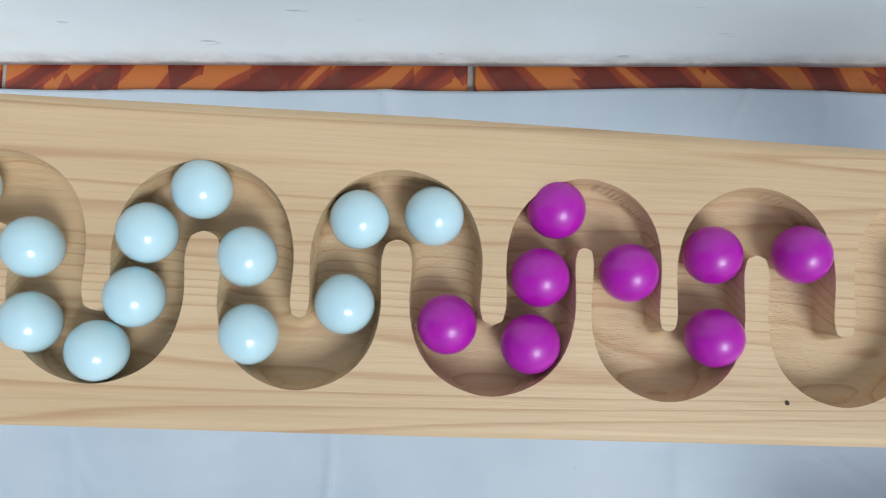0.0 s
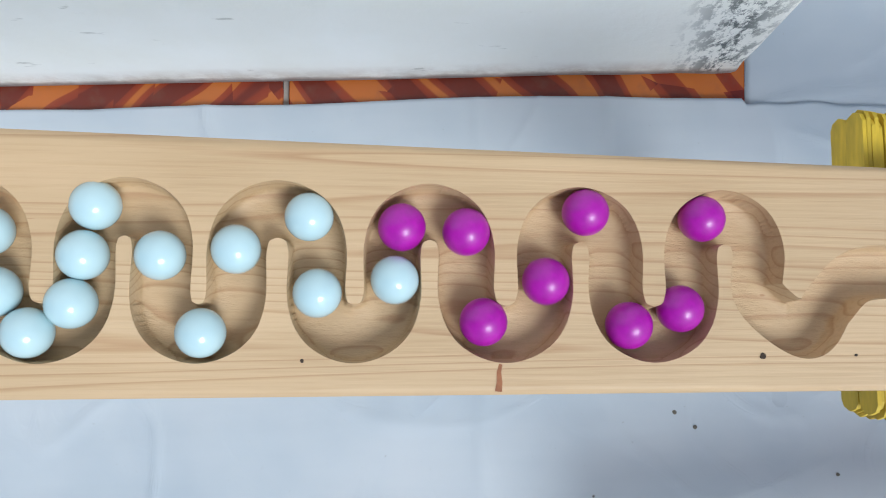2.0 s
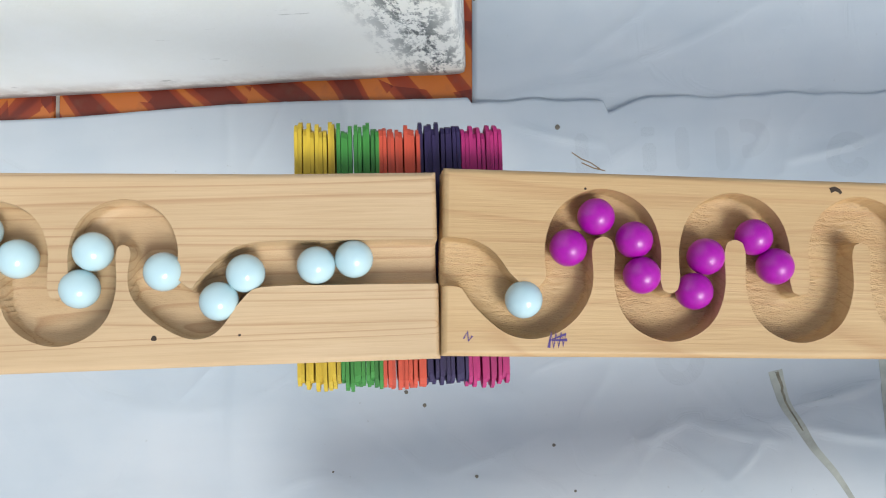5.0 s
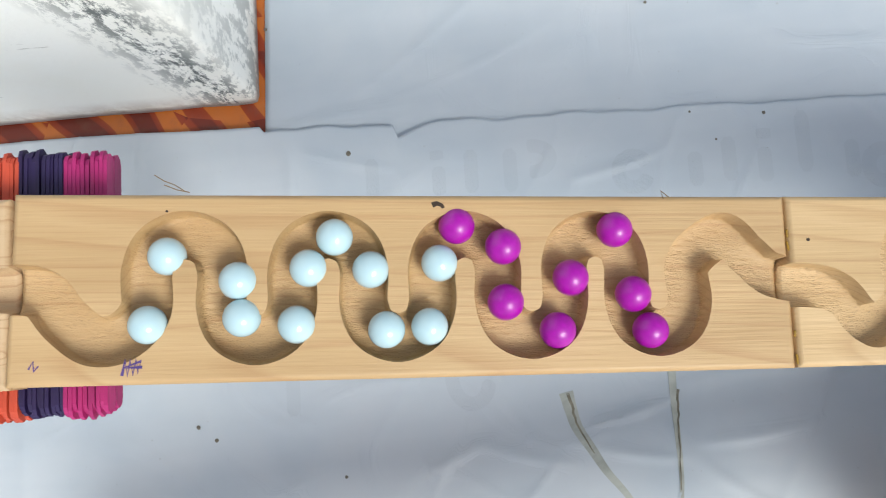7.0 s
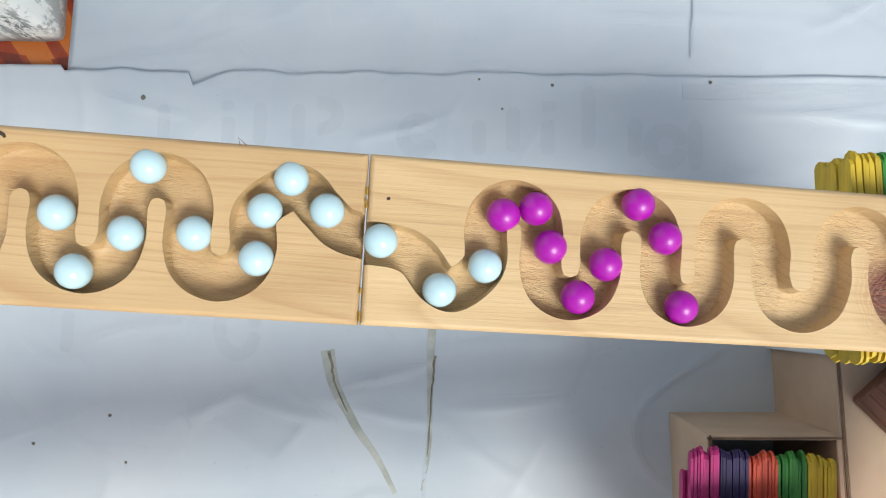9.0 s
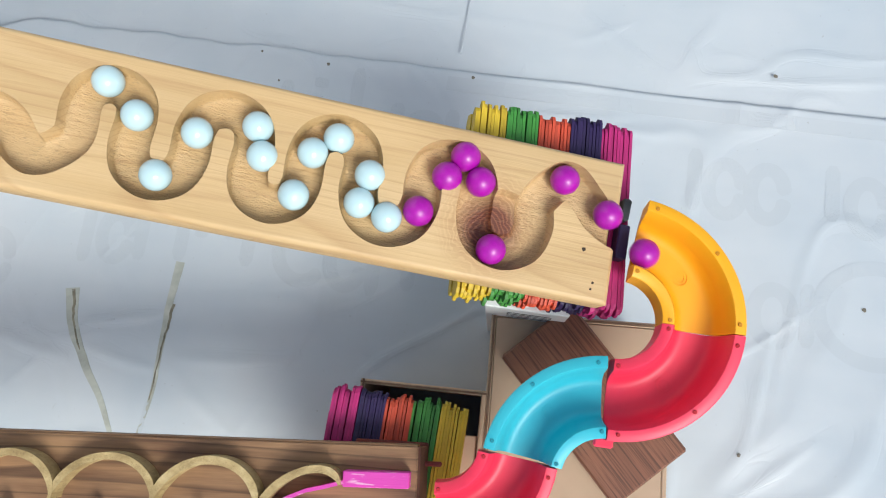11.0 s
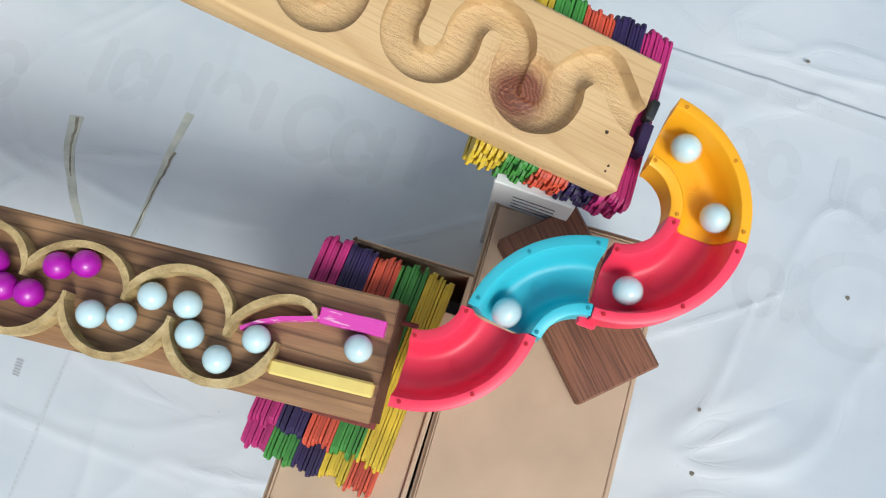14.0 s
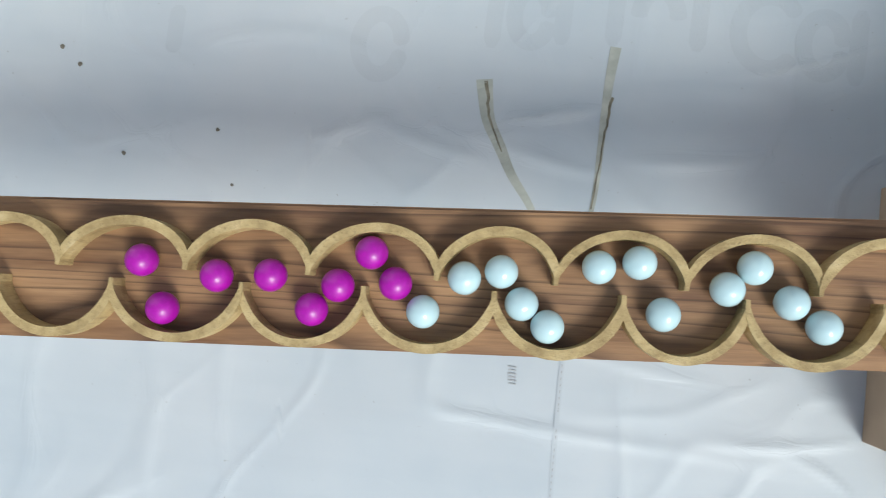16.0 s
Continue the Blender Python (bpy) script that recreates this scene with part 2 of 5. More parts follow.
def tile_material():
    m, n, l, b = material("glazed_tile", 0.22)
    v = coords(n, l, (1, 1, 1), (0, 0, 0.9), "Object")
    w = n.new("ShaderNodeTexVoronoi")
    w.feature, w.inputs["Scale"].default_value = "F1", 34.0
    l.new(coords(n, l, (1.0, 0.28, 1), (0, 0, 0.75)), w.inputs["Vector"])
    bands = n.new("ShaderNodeTexWave")
    bands.inputs["Scale"].default_value, bands.inputs["Distortion"].default_value = 7.0, 5.0
    bands.inputs["Detail"].default_value = 1.0
    l.new(v, bands.inputs["Vector"])
    f = mix(n, l, 0.5, w.outputs["Color"], bands.outputs["Color"])
    col = ramp(n, l, f, [(0.34, (0.15, 0.020, 0.008)), (0.38, (0.25, 0.034, 0.010)), (0.53, (0.29, 0.045, 0.011)), (0.56, (0.50, 0.14, 0.022))])
    grime = noise_tex(n, l, coords(n, l), 40.0, 4.0)
    l.new(mix(n, l, ramp(n, l, grime, [(0.55, (0, 0, 0)), (0.8, (0.5, 0.5, 0.5))]), col, (0.16, 0.07, 0.04)), b.inputs["Base Color"])
    return m


def plaster_material():
    """Old limewash: yellowed and stained at the foot, darkest in a low band, flaked to grey along the corner."""
    m, n, l, b = material("limewash", 0.85)
    v = coords(n, l)
    base = ramp(n, l, noise_tex(n, l, v, 9.0, 5.0), [(0.3, (0.87, 0.85, 0.78)), (0.7, (0.92, 0.91, 0.87))])
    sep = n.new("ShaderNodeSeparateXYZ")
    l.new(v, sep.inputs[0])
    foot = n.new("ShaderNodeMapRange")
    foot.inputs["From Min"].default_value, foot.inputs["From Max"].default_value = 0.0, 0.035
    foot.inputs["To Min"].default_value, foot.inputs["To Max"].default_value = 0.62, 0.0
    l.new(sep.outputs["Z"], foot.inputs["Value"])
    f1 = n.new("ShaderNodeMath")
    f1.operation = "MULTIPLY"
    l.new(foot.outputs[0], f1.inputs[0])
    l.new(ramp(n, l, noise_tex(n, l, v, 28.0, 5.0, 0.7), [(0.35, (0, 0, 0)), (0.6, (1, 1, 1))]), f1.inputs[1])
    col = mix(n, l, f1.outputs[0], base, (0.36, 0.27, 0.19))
    band = n.new("ShaderNodeMath")
    band.operation, band.inputs[1].default_value = "MULTIPLY_ADD", 0.12
    l.new(sep.outputs["Z"], band.inputs[0])
    l.new(sep.outputs["X"], band.inputs[2])
    off_line = n.new("ShaderNodeMath")
    off_line.operation, off_line.inputs[1].default_value = "ADD", 0.018
    l.new(band.outputs[0], off_line.inputs[0])
    away = n.new("ShaderNodeMath")
    away.operation = "ABSOLUTE"
    l.new(off_line.outputs[0], away.inputs[0])
    edge = n.new("ShaderNodeMapRange")
    edge.inputs["From Min"].default_value, edge.inputs["From Max"].default_value = 0.042, 0.004
    l.new(away.outputs[0], edge.inputs["Value"])
    f2 = n.new("ShaderNodeMath")
    f2.operation = "MULTIPLY"
    l.new(edge.outputs[0], f2.inputs[0])
    l.new(ramp(n, l, noise_tex(n, l, coords(n, l, (1.6, 1, 0.8)), 48.0, 6.0, 0.75), [(0.47, (0, 0, 0)), (0.55, (1, 1, 1))]), f2.inputs[1])
    col = mix(n, l, f2.outputs[0], col, (0.14, 0.15, 0.145))
    scuff = ramp(n, l, noise_tex(n, l, coords(n, l, (1, 1, 3)), 22.0, 4.0, 0.6), [(0.66, (0, 0, 0)), (0.71, (0.6, 0.6, 0.6))])
    col = mix(n, l, scuff, col, (0.45, 0.43, 0.38))
    # dark brown band lowest on the pillar, with a wavy upper limit
    low_band = n.new("ShaderNodeMapRange")
    low_band.inputs["From Min"].default_value, low_band.inputs["From Max"].default_value = 0.008, 0.016
    low_band.inputs["To Min"].default_value, low_band.inputs["To Max"].default_value = 0.85, 0.0
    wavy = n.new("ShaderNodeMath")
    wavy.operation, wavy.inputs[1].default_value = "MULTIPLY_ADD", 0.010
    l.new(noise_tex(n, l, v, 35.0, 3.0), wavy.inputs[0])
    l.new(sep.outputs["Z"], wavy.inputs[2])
    l.new(wavy.outputs[0], low_band.inputs["Value"])
    col = mix(n, l, low_band.outputs[0], col, (0.20, 0.155, 0.14))
    l.new(col, b.inputs["Base Color"])
    bump(n, l, b, noise_tex(n, l, v, 70.0, 5.0, 0.7), 0.4, 0.002)
    return m


SHEET, TILE, PLASTER = sheet_material(), tile_material(), plaster_material()
GROUT = plain("grout", (0.42, 0.38, 0.33), 0.9, 0.2, 80.0)
TEAR = plain("torn_edge", (0.41, 0.42, 0.37), 0.8, 0.25, 60.0, grain=0.4)
TORN_CORE = plain("torn_core", (0.20, 0.18, 0.13), 0.9, 0.4, 150.0, grain=0.4)
GRIME = plain("grime", (0.16, 0.14, 0.11), 0.9, 0.3, 200.0)
GLUE = plain("dried_glue", (0.42, 0.25, 0.035), 0.25, 0.15, 200.0)


# ---- mesh helpers ----
def mesh_of(name, verts, faces, mat, smooth=False):
    me = bpy.data.meshes.new(name)
    me.from_pydata(verts, [], faces)
    me.materials.append(mat)
    if smooth:
        me.polygons.foreach_set("use_smooth", [True] * len(me.polygons))
    me.update()
    return me


def part(name, data, parent=None, m=None, label=""):
    ob = new(name, data)
    if parent:
        ob.parent = parent
    if m is not None:
        ob.matrix_basis = m
    return tagged(ob, label)


def block(name, size, mat, bevel=0.0004, base=0.0):
    """A box with softened edges, centred on x and y; base: the z of its underside."""
    bm = bmesh.new()
    bmesh.ops.create_cube(bm, size=1)
    bmesh.ops.scale(bm, vec=size, verts=bm.verts)
    bmesh.ops.translate(bm, vec=(0, 0, base + size[2] / 2), verts=bm.verts)
    if bevel:
        bmesh.ops.bevel(bm, geom=bm.edges[:], offset=bevel, segments=1, affect="EDGES")
    me = bpy.data.meshes.new(name)
    bm.to_mesh(me)
    bm.free()
    me.materials.append(mat)
    return me


def empty(name, m, label, category, group=""):
    ob = new(name)
    ob.matrix_basis = m
    return tagged(ob, label, category, group)


def ribbon(name, path, half, height, mat, taper=False, points=False):
    """A flat strip of the given half width along a line on the xy plane."""
    p = np.array(path, float)
    d = np.gradient(p, axis=0)
    d /= np.linalg.norm(d, axis=1)[:, None] + 1e-9
    nrm = np.c_[-d[:, 1], d[:, 0]]
    verts, faces = [], []
    for i, (q, k) in enumerate(zip(p, nrm)):
        hw = half * (1 - 0.7 * i / len(p)) if taper else half
        if points:
            hw *= min(1.0, 0.3 + 0.2 * min(i, len(p) - 1 - i))
        for s, z in ((-1, 0.0), (-1, height), (1, height), (1, 0.0)):
            verts.append((q[0] + s * k[0] * hw, q[1] + s * k[1] * hw, z))
    for i in range(len(p) - 1):
        a, b = 4 * i, 4 * i + 4
        faces += [(a + j, b + j, b + (j + 1) % 4, a + (j + 1) % 4) for j in range(4)]
    n = 4 * (len(p) - 1)
    faces += [(3, 2, 1, 0), (n, n + 1, n + 2, n + 3)]
    return mesh_of(name, verts, [f[::-1] for f in faces], mat)


# ---- ground ----
def make_folds(seed, count, x0, x1, y0, y1):
    rng, out = random.Random(seed), []
    for _ in range(count):
        x, y, a, half = rng.uniform(x0, x1), rng.uniform(y0, y1), rng.choice((rng.gauss(0.1, 0.3), rng.gauss(1.2, 0.4))), rng.uniform(0.03, 0.11)
        out.append((x, y, math.cos(a), math.sin(a), half, rng.uniform(0.0006, 0.0015), rng.uniform(0.006, 0.012)))
    return out


# folds: middle, way, half length, height, width; the first ones lie between the tears
FOLDS = {1.0: [(0.565, -0.020, 0.98, 0.20, 0.040, 0.0040, 0.012), (0.560, -0.050, 0.97, -0.22, 0.050, 0.0026, 0.014), (0.48, -0.045, 0.96, -0.28, 0.050, 0.0028, 0.016),
               (0.43, -0.04, 0.93, 0.36, 0.040, 0.0022, 0.014), (0.66, -0.045, 0.99, 0.10, 0.055, 0.0024, 0.015), (0.36, 0.205, 0.95, -0.30, 0.045, 0.0022, 0.012),
               (0.58, 0.175, 0.98, 0.20, 0.050, 0.0020, 0.012), (0.93, 0.165, 0.99, -0.12, 0.050, 0.0022, 0.012), (0.985, -0.13, 0.20, 0.98, 0.060, 0.0018, 0.008), (1.06, -0.09, 0.78, 0.62, 0.045, 0.0015, 0.010)] + make_folds(5, 46, -0.25, 1.35, -0.45, 0.2),
         4.0: [(0.84, 0.30, 0.97, 0.2, 0.05, 0.0022, 0.012)] + make_folds(9, 20, 0.32, 1.4, 0.2, 0.55)}


def height(x, y, seed):
    """Waves and sharp folds of a sheet that lies loose."""
    v = loose(x, y, seed)
    for fx, fy, cx, cy, half, tall, wide in FOLDS[seed]:
        dx, dy = x - fx, y - fy
        u = (dx * cx + dy * cy) / half
        if -1 < u < 1:
            w = (dy * cx - dx * cy - 0.07 * half * u * u) / wide
            if -0.45 < w < 1:
                v += tall * (1 - u * u) * ((1 - w) ** 2 if w > 0 else 1 + w / 0.45)
    return v


def loose(x, y, seed):
    v = noise.noise(Vector((x * 5, y * 5, seed))) * 0.0016 + noise.noise(Vector((x * 17, y * 12, seed + 3))) * 0.0007
    w = noise.noise(Vector((x * 3, y * 3, seed + 20)))
    v += 0.0025 * max(0.0, 1 - abs(noise.noise(Vector((x * 7 + 2 * w, y * 9, seed + 9)))) * 14) * max(0.0, w + 0.35)
    v += 0.0019 * max(0.0, 1 - abs(noise.noise(Vector((x * 13, y * 10 + 2 * w, seed + 14)))) * 10) * max(0.0, 0.3 - w)
    return v


def vinyl(name, x0, x1, low, high, z, seed, nx=420, ny=230, fine=0.45, lean=0.0):
    """A loose sheet between two edges, meshed finely within 45 cm of its far edge (or its near one, where fine is below 0)."""
    verts, faces = [], []
    for i in range(nx + 1):
        x = x0 + (x1 - x0) * i / nx
        a, b = low(x), high(x)
        for j in range(ny + 1):
            k = j / ny
            if fine > 0:
                y = a + (b - fine - a) * k / 0.12 if k < 0.12 else b - fine * (1 - k) / 0.88
            else:
                y = b - (b + fine - a) * (1 - k) / 0.12 if k > 0.88 else a - fine * k / 0.88
            verts.append((x + lean * (y - 0.25), y, z + max(0.0, 0.0012 + height(x, y, seed))))
    for i in range(nx):
        for j in range(ny):
            q = i * (ny + 1) + j
            faces.append((q, q + ny + 1, q + ny + 2, q + 1))
    ob = new(name, mesh_of(name, verts, faces, SHEET, True))
    so = ob.modifiers.new("thick", "SOLIDIFY")
    so.thickness, so.offset = 0.0008, -1
    return ob


floor = tagged(new("floor", mesh_of("floor", [(-40, -40, -0.004), (40, -40, -0.004), (40, 40, -0.004), (-40, 40, -0.004)], [(0, 1, 2, 3)], GROUT)),
               "tiled floor with pale grout lines between its tiles", "floor", kind="structure")
tile_mesh = block("tile", (0.3942, 0.3942, 0.012), TILE, 0.001, -0.0125)
for ix in range(-3, 4):
    for iy in range(-1, 2):
        part("tile", tile_mesh, floor, pose(-0.284 + 0.4 * ix, 0.20 + 0.4 * iy, 0.0008, 0, 0, 90 * ((ix + iy) % 2) - 2))


def lower_edge(x):
    """The far edge of the near sheet."""
    if x < 0.2908:
        return 0.2462 + 0.0035 * min(1.0, (0.2908 - x) / 0.1) - 0.036 * (x - 0.29) + 0.0016 * math.sin(x * 19) - 0.004 * max(0.0, 1 - abs(x + 0.25) / 0.1)
    y = 0.2405 - 0.0655 * (x - 0.3) + 0.014 * max(0.0, x - 0.95)
    if 0.402 < x < 0.44:
        y -= 0.011 * (1 - (x - 0.402) / 0.038)
    return y + (0.0012 * math.sin(x * 60) + 0.0008 * math.sin(x * 151)) * min(1.0, max(0.0, 1 - (x - 0.6) / 0.25))


tagged(vinyl("far_sheet", 0.2925, 2.6, lambda x: 0.15, lambda x: 2.2, 0.0002, 4.0, 420, 150, -0.35, 0.07), "white vinyl sheet, back side up, wrinkled, on the floor", "sheet")
tagged(vinyl("near_sheet", -1.0, 2.0, lambda x: -2.2, lower_edge, 0.0032, 1.0, 850, 260, 0.62), "large white vinyl sheet with faint show-through and creases", "sheet")

# the pillar, its corner at the foot
PILLAR = pose(0.2885, 0.2683, 0, 0, 0, -2.3)


def pillar():
    bm = bmesh.new()
    zs = [0, 0.004, 0.02, 0.05, 0.1, 0.16, 0.24, 0.34, 0.5, 0.8, 1.4, 2.4]
    xs = [-1.6, -1.0, -0.6, -0.4, -0.3, -0.2, -0.14, -0.09, -0.05, -0.02, -0.006]
    prof = [(x, 0.0) for x in xs] + [(-0.0015, 0.001), (0.0, 0.006)] + [(0.0, y) for y in (0.02, 0.05, 0.09, 0.14, 0.2, 0.3, 0.5, 0.9)]
    rows = []
    for z in zs:
        row = []
        for i, (x, y) in enumerate(prof):
            w = 0.0016 * noise.noise(Vector((x * 25, y * 25, z * 25)))
            near = max(0.0, 1 - (abs(x) + y) / 0.02)
            chip = 0.005 * near * max(0.0, noise.noise(Vector((3, 1, z * 60))))
            row.append(bm.verts.new((x - chip, y + w + chip, z)))
        rows.append(row)
    for a, b in zip(rows, rows[1:]):
        for i in range(len(prof) - 1):
            bm.faces.new((a[i], a[i + 1], b[i + 1], b[i]))
    back = [bm.verts.new((-1.6, 0.9, z)) for z in (0, 2.4)]
    bm.faces.new([rows[-1][i] for i in range(len(prof))] + [back[1]])
    bm.faces.new([back[0], back[1]] + [row[0] for row in rows[::-1]])
    bm.faces.new([row[-1] for row in rows] + [back[1], back[0]])
    me = bpy.data.meshes.new("pillar")
    bm.to_mesh(me)
    bm.free()
    me.materials.append(PLASTER)
    me.polygons.foreach_set("use_smooth", [True] * len(me.polygons))
    return me


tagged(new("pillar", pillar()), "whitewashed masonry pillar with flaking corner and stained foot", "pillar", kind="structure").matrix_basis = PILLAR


# The run's middle line, from the first board to the last.
ARMS_A = [-0.2050, -0.1810, -0.1570, -0.1330, -0.1070, -0.0850, -0.0600, -0.0360, -0.0140, 0.0080, 0.0320, 0.0550, 0.0780, 0.1030, 0.1260, 0.1510, 0.1740]
ARMS_B = [0.3357, 0.3641, 0.3912, 0.4193, 0.4468, 0.4738, 0.5018, 0.5282, 0.5555]
ARMS_C = [0.6535, 0.6785, 0.7054, 0.7331, 0.7582, 0.7852, 0.8154, 0.8427, 0.8730]
OUT_A = [(0.1888, 0.0685), (0.1975, 0.0774), (0.2073, 0.0858), (0.2210, 0.0872), (0.2465, 0.0860), (0.2746, 0.0846)]
IN_B = [(0.2866, 0.0837), (0.2978, 0.0815), (0.3058, 0.0718), (0.3159, 0.0630), (0.3265, 0.0653)]
OUT_B = [(0.5731, 0.0809), (0.5833, 0.0711), (0.5911, 0.0629), (0.6015, 0.0589)]
IN_C = [(0.6115, 0.0550), (0.6236, 0.0498), (0.6320, 0.0384), (0.6405, 0.0352)]
OUT_C = [(0.8878, 0.0589), (0.8989, 0.0491), (0.9056, 0.0406), (0.9169, 0.0344)]
IN_D = [(0.8104, -0.1178), (0.7845, -0.1208), (0.7613, -0.1269)]
HUMPS_D = [0.7059, 0.6467, 0.5920, 0.5379, 0.4795, 0.4191, 0.3603, 0.3030, 0.2460]
DIPS_D = [0.7373, 0.6816, 0.6235, 0.5670, 0.5098, 0.4486, 0.3914, 0.3358, 0.2760]
MIDDLE = {"a": ((-0.155, 0.1003, 0.408), (0.281, 0.083, 0.3302)), "b": ((0.2878, 0.0837, 0.332), (0.601, 0.058, 0.2689)),
          "c": ((0.6055, 0.0578, 0.268), (0.9155, 0.034, 0.1966))}
SINK = 0.003      # how far a marble's centre lies below the boards' tops


def middle(board, x):
    """The y and z of a board's middle line at x, and its turn."""
    (x0, y0, z0), (x1, y1, z1) = MIDDLE[board]
    k = (x - x0) / (x1 - x0)
    return y0 + k * (y1 - y0), z0 + k * (z1 - z0), math.atan2(y1 - y0, x1 - x0)


REACH = {"a": 0.0184, "b": 0.0212, "c": 0.0210}


def serpentine(xs, board, up, arm=0.0085):
    out, reach = [], REACH[board]
    for i, x in enumerate(xs):
        y, _, turn = middle(board, x)
        d = 1 if up else -1
        out += [(x - v * math.sin(turn), y + v) for v in (-arm * d, arm * d)]
        if i + 1 < len(xs):
            xt = (x + xs[i + 1]) / 2
            out.append((xt - reach * d * math.sin(turn), middle(board, xt)[0] + reach * d))
        up = not up
    return out


def on_board(board, points, sink=SINK):
    return [(x, y, middle(board, x)[1] - sink) for x, y in points]


LINE_A = serpentine(ARMS_A, "a", False) + OUT_A
LINE_B = IN_B + serpentine(ARMS_B, "b", True) + OUT_B
LINE_C = IN_C + serpentine(ARMS_C, "c", True) + OUT_C
# the four bends: centre, first and last angle; their middle runs 40.5 mm from the centre, and the marbles' line near it
BENDS = [((0.9185, -0.0095), 80, -4), ((0.9185, -0.0095), -4, -93), ((0.9155, -0.0895), 91, 171), ((0.833, -0.079), -7, -91)]
ROLL_BENDS = [((0.915, -0.014), 80, -4), ((0.915, -0.014), -4, -93), ((0.914, -0.090), 91, 171), ((0.833, -0.079), -7, -91)]
BEND_TOP = [0.207, 0.2025, 0.1955, 0.1885, 0.182]


def wave_d():
    out = [(0.7522, -0.1359)]
    for i, (d, h) in enumerate(zip(DIPS_D, HUMPS_D)):
        yd, yh = -0.143 - 0.061 * (0.7373 - d), -0.114 - 0.0594 * (0.7059 - h)
        if i:
            out.append(((d + HUMPS_D[i - 1]) / 2, (yd + out[-1][1]) / 2 + 0.001))
        out += [(d, yd), ((d + h) / 2, (yd + yh) / 2), (h, yh)]
    return out


def bend_line():
    out = []
    for n, ((cx, cy), a0, a1) in enumerate(ROLL_BENDS):
        for k in range(4):
            a = radians(a0 + (a1 - a0) * (k + 0.5) / 4)
            z = BEND_TOP[n] + (BEND_TOP[n + 1] - BEND_TOP[n]) * (k + 0.5) / 4
            out.append((cx + 0.0405 * math.cos(a), cy + 0.0405 * math.sin(a), z - 0.0125))
    return out


D_Z = 0.153       # top of the lower board
RUN = (on_board("a", LINE_A) + on_board("b", LINE_B) + on_board("c", LINE_C) + bend_line()
       + [(x, y, D_Z + 0.0077) for x, y in IN_D + wave_d()])


def spline(points, n=8):
    """A smooth line through the points."""
    p = np.array(points, float)
    q = np.vstack([2 * p[0] - p[1], p, 2 * p[-1] - p[-2]])
    out = []
    for i in range(1, len(q) - 2):
        a, b, c, d = q[i - 1:i + 3]
        for k in range(n):
            u = k / n
            out.append(0.5 * (2 * b + (c - a) * u + (2 * a - 5 * b + 4 * c - d) * u * u + (3 * b - a - 3 * c + d) * u ** 3))
    return np.array(out + [p[-1]])


# ---- carved boards ----
RADIUS = 0.0077
GROOVES = {"a": 0.0090, "b": 0.0099, "c": 0.0097}
DEPTH, THICK, WIDE = 0.0112, 0.018, 0.0755


def board_pose(board, x):
    (x0, y0, z0), (x1, y1, z1) = MIDDLE[board]
    run = math.hypot(x1 - x0, y1 - y0)
    y, z, turn = middle(board, x)
    return pose(x, y, z, 0, math.degrees(math.atan2(z0 - z1, run)), math.degrees(turn))


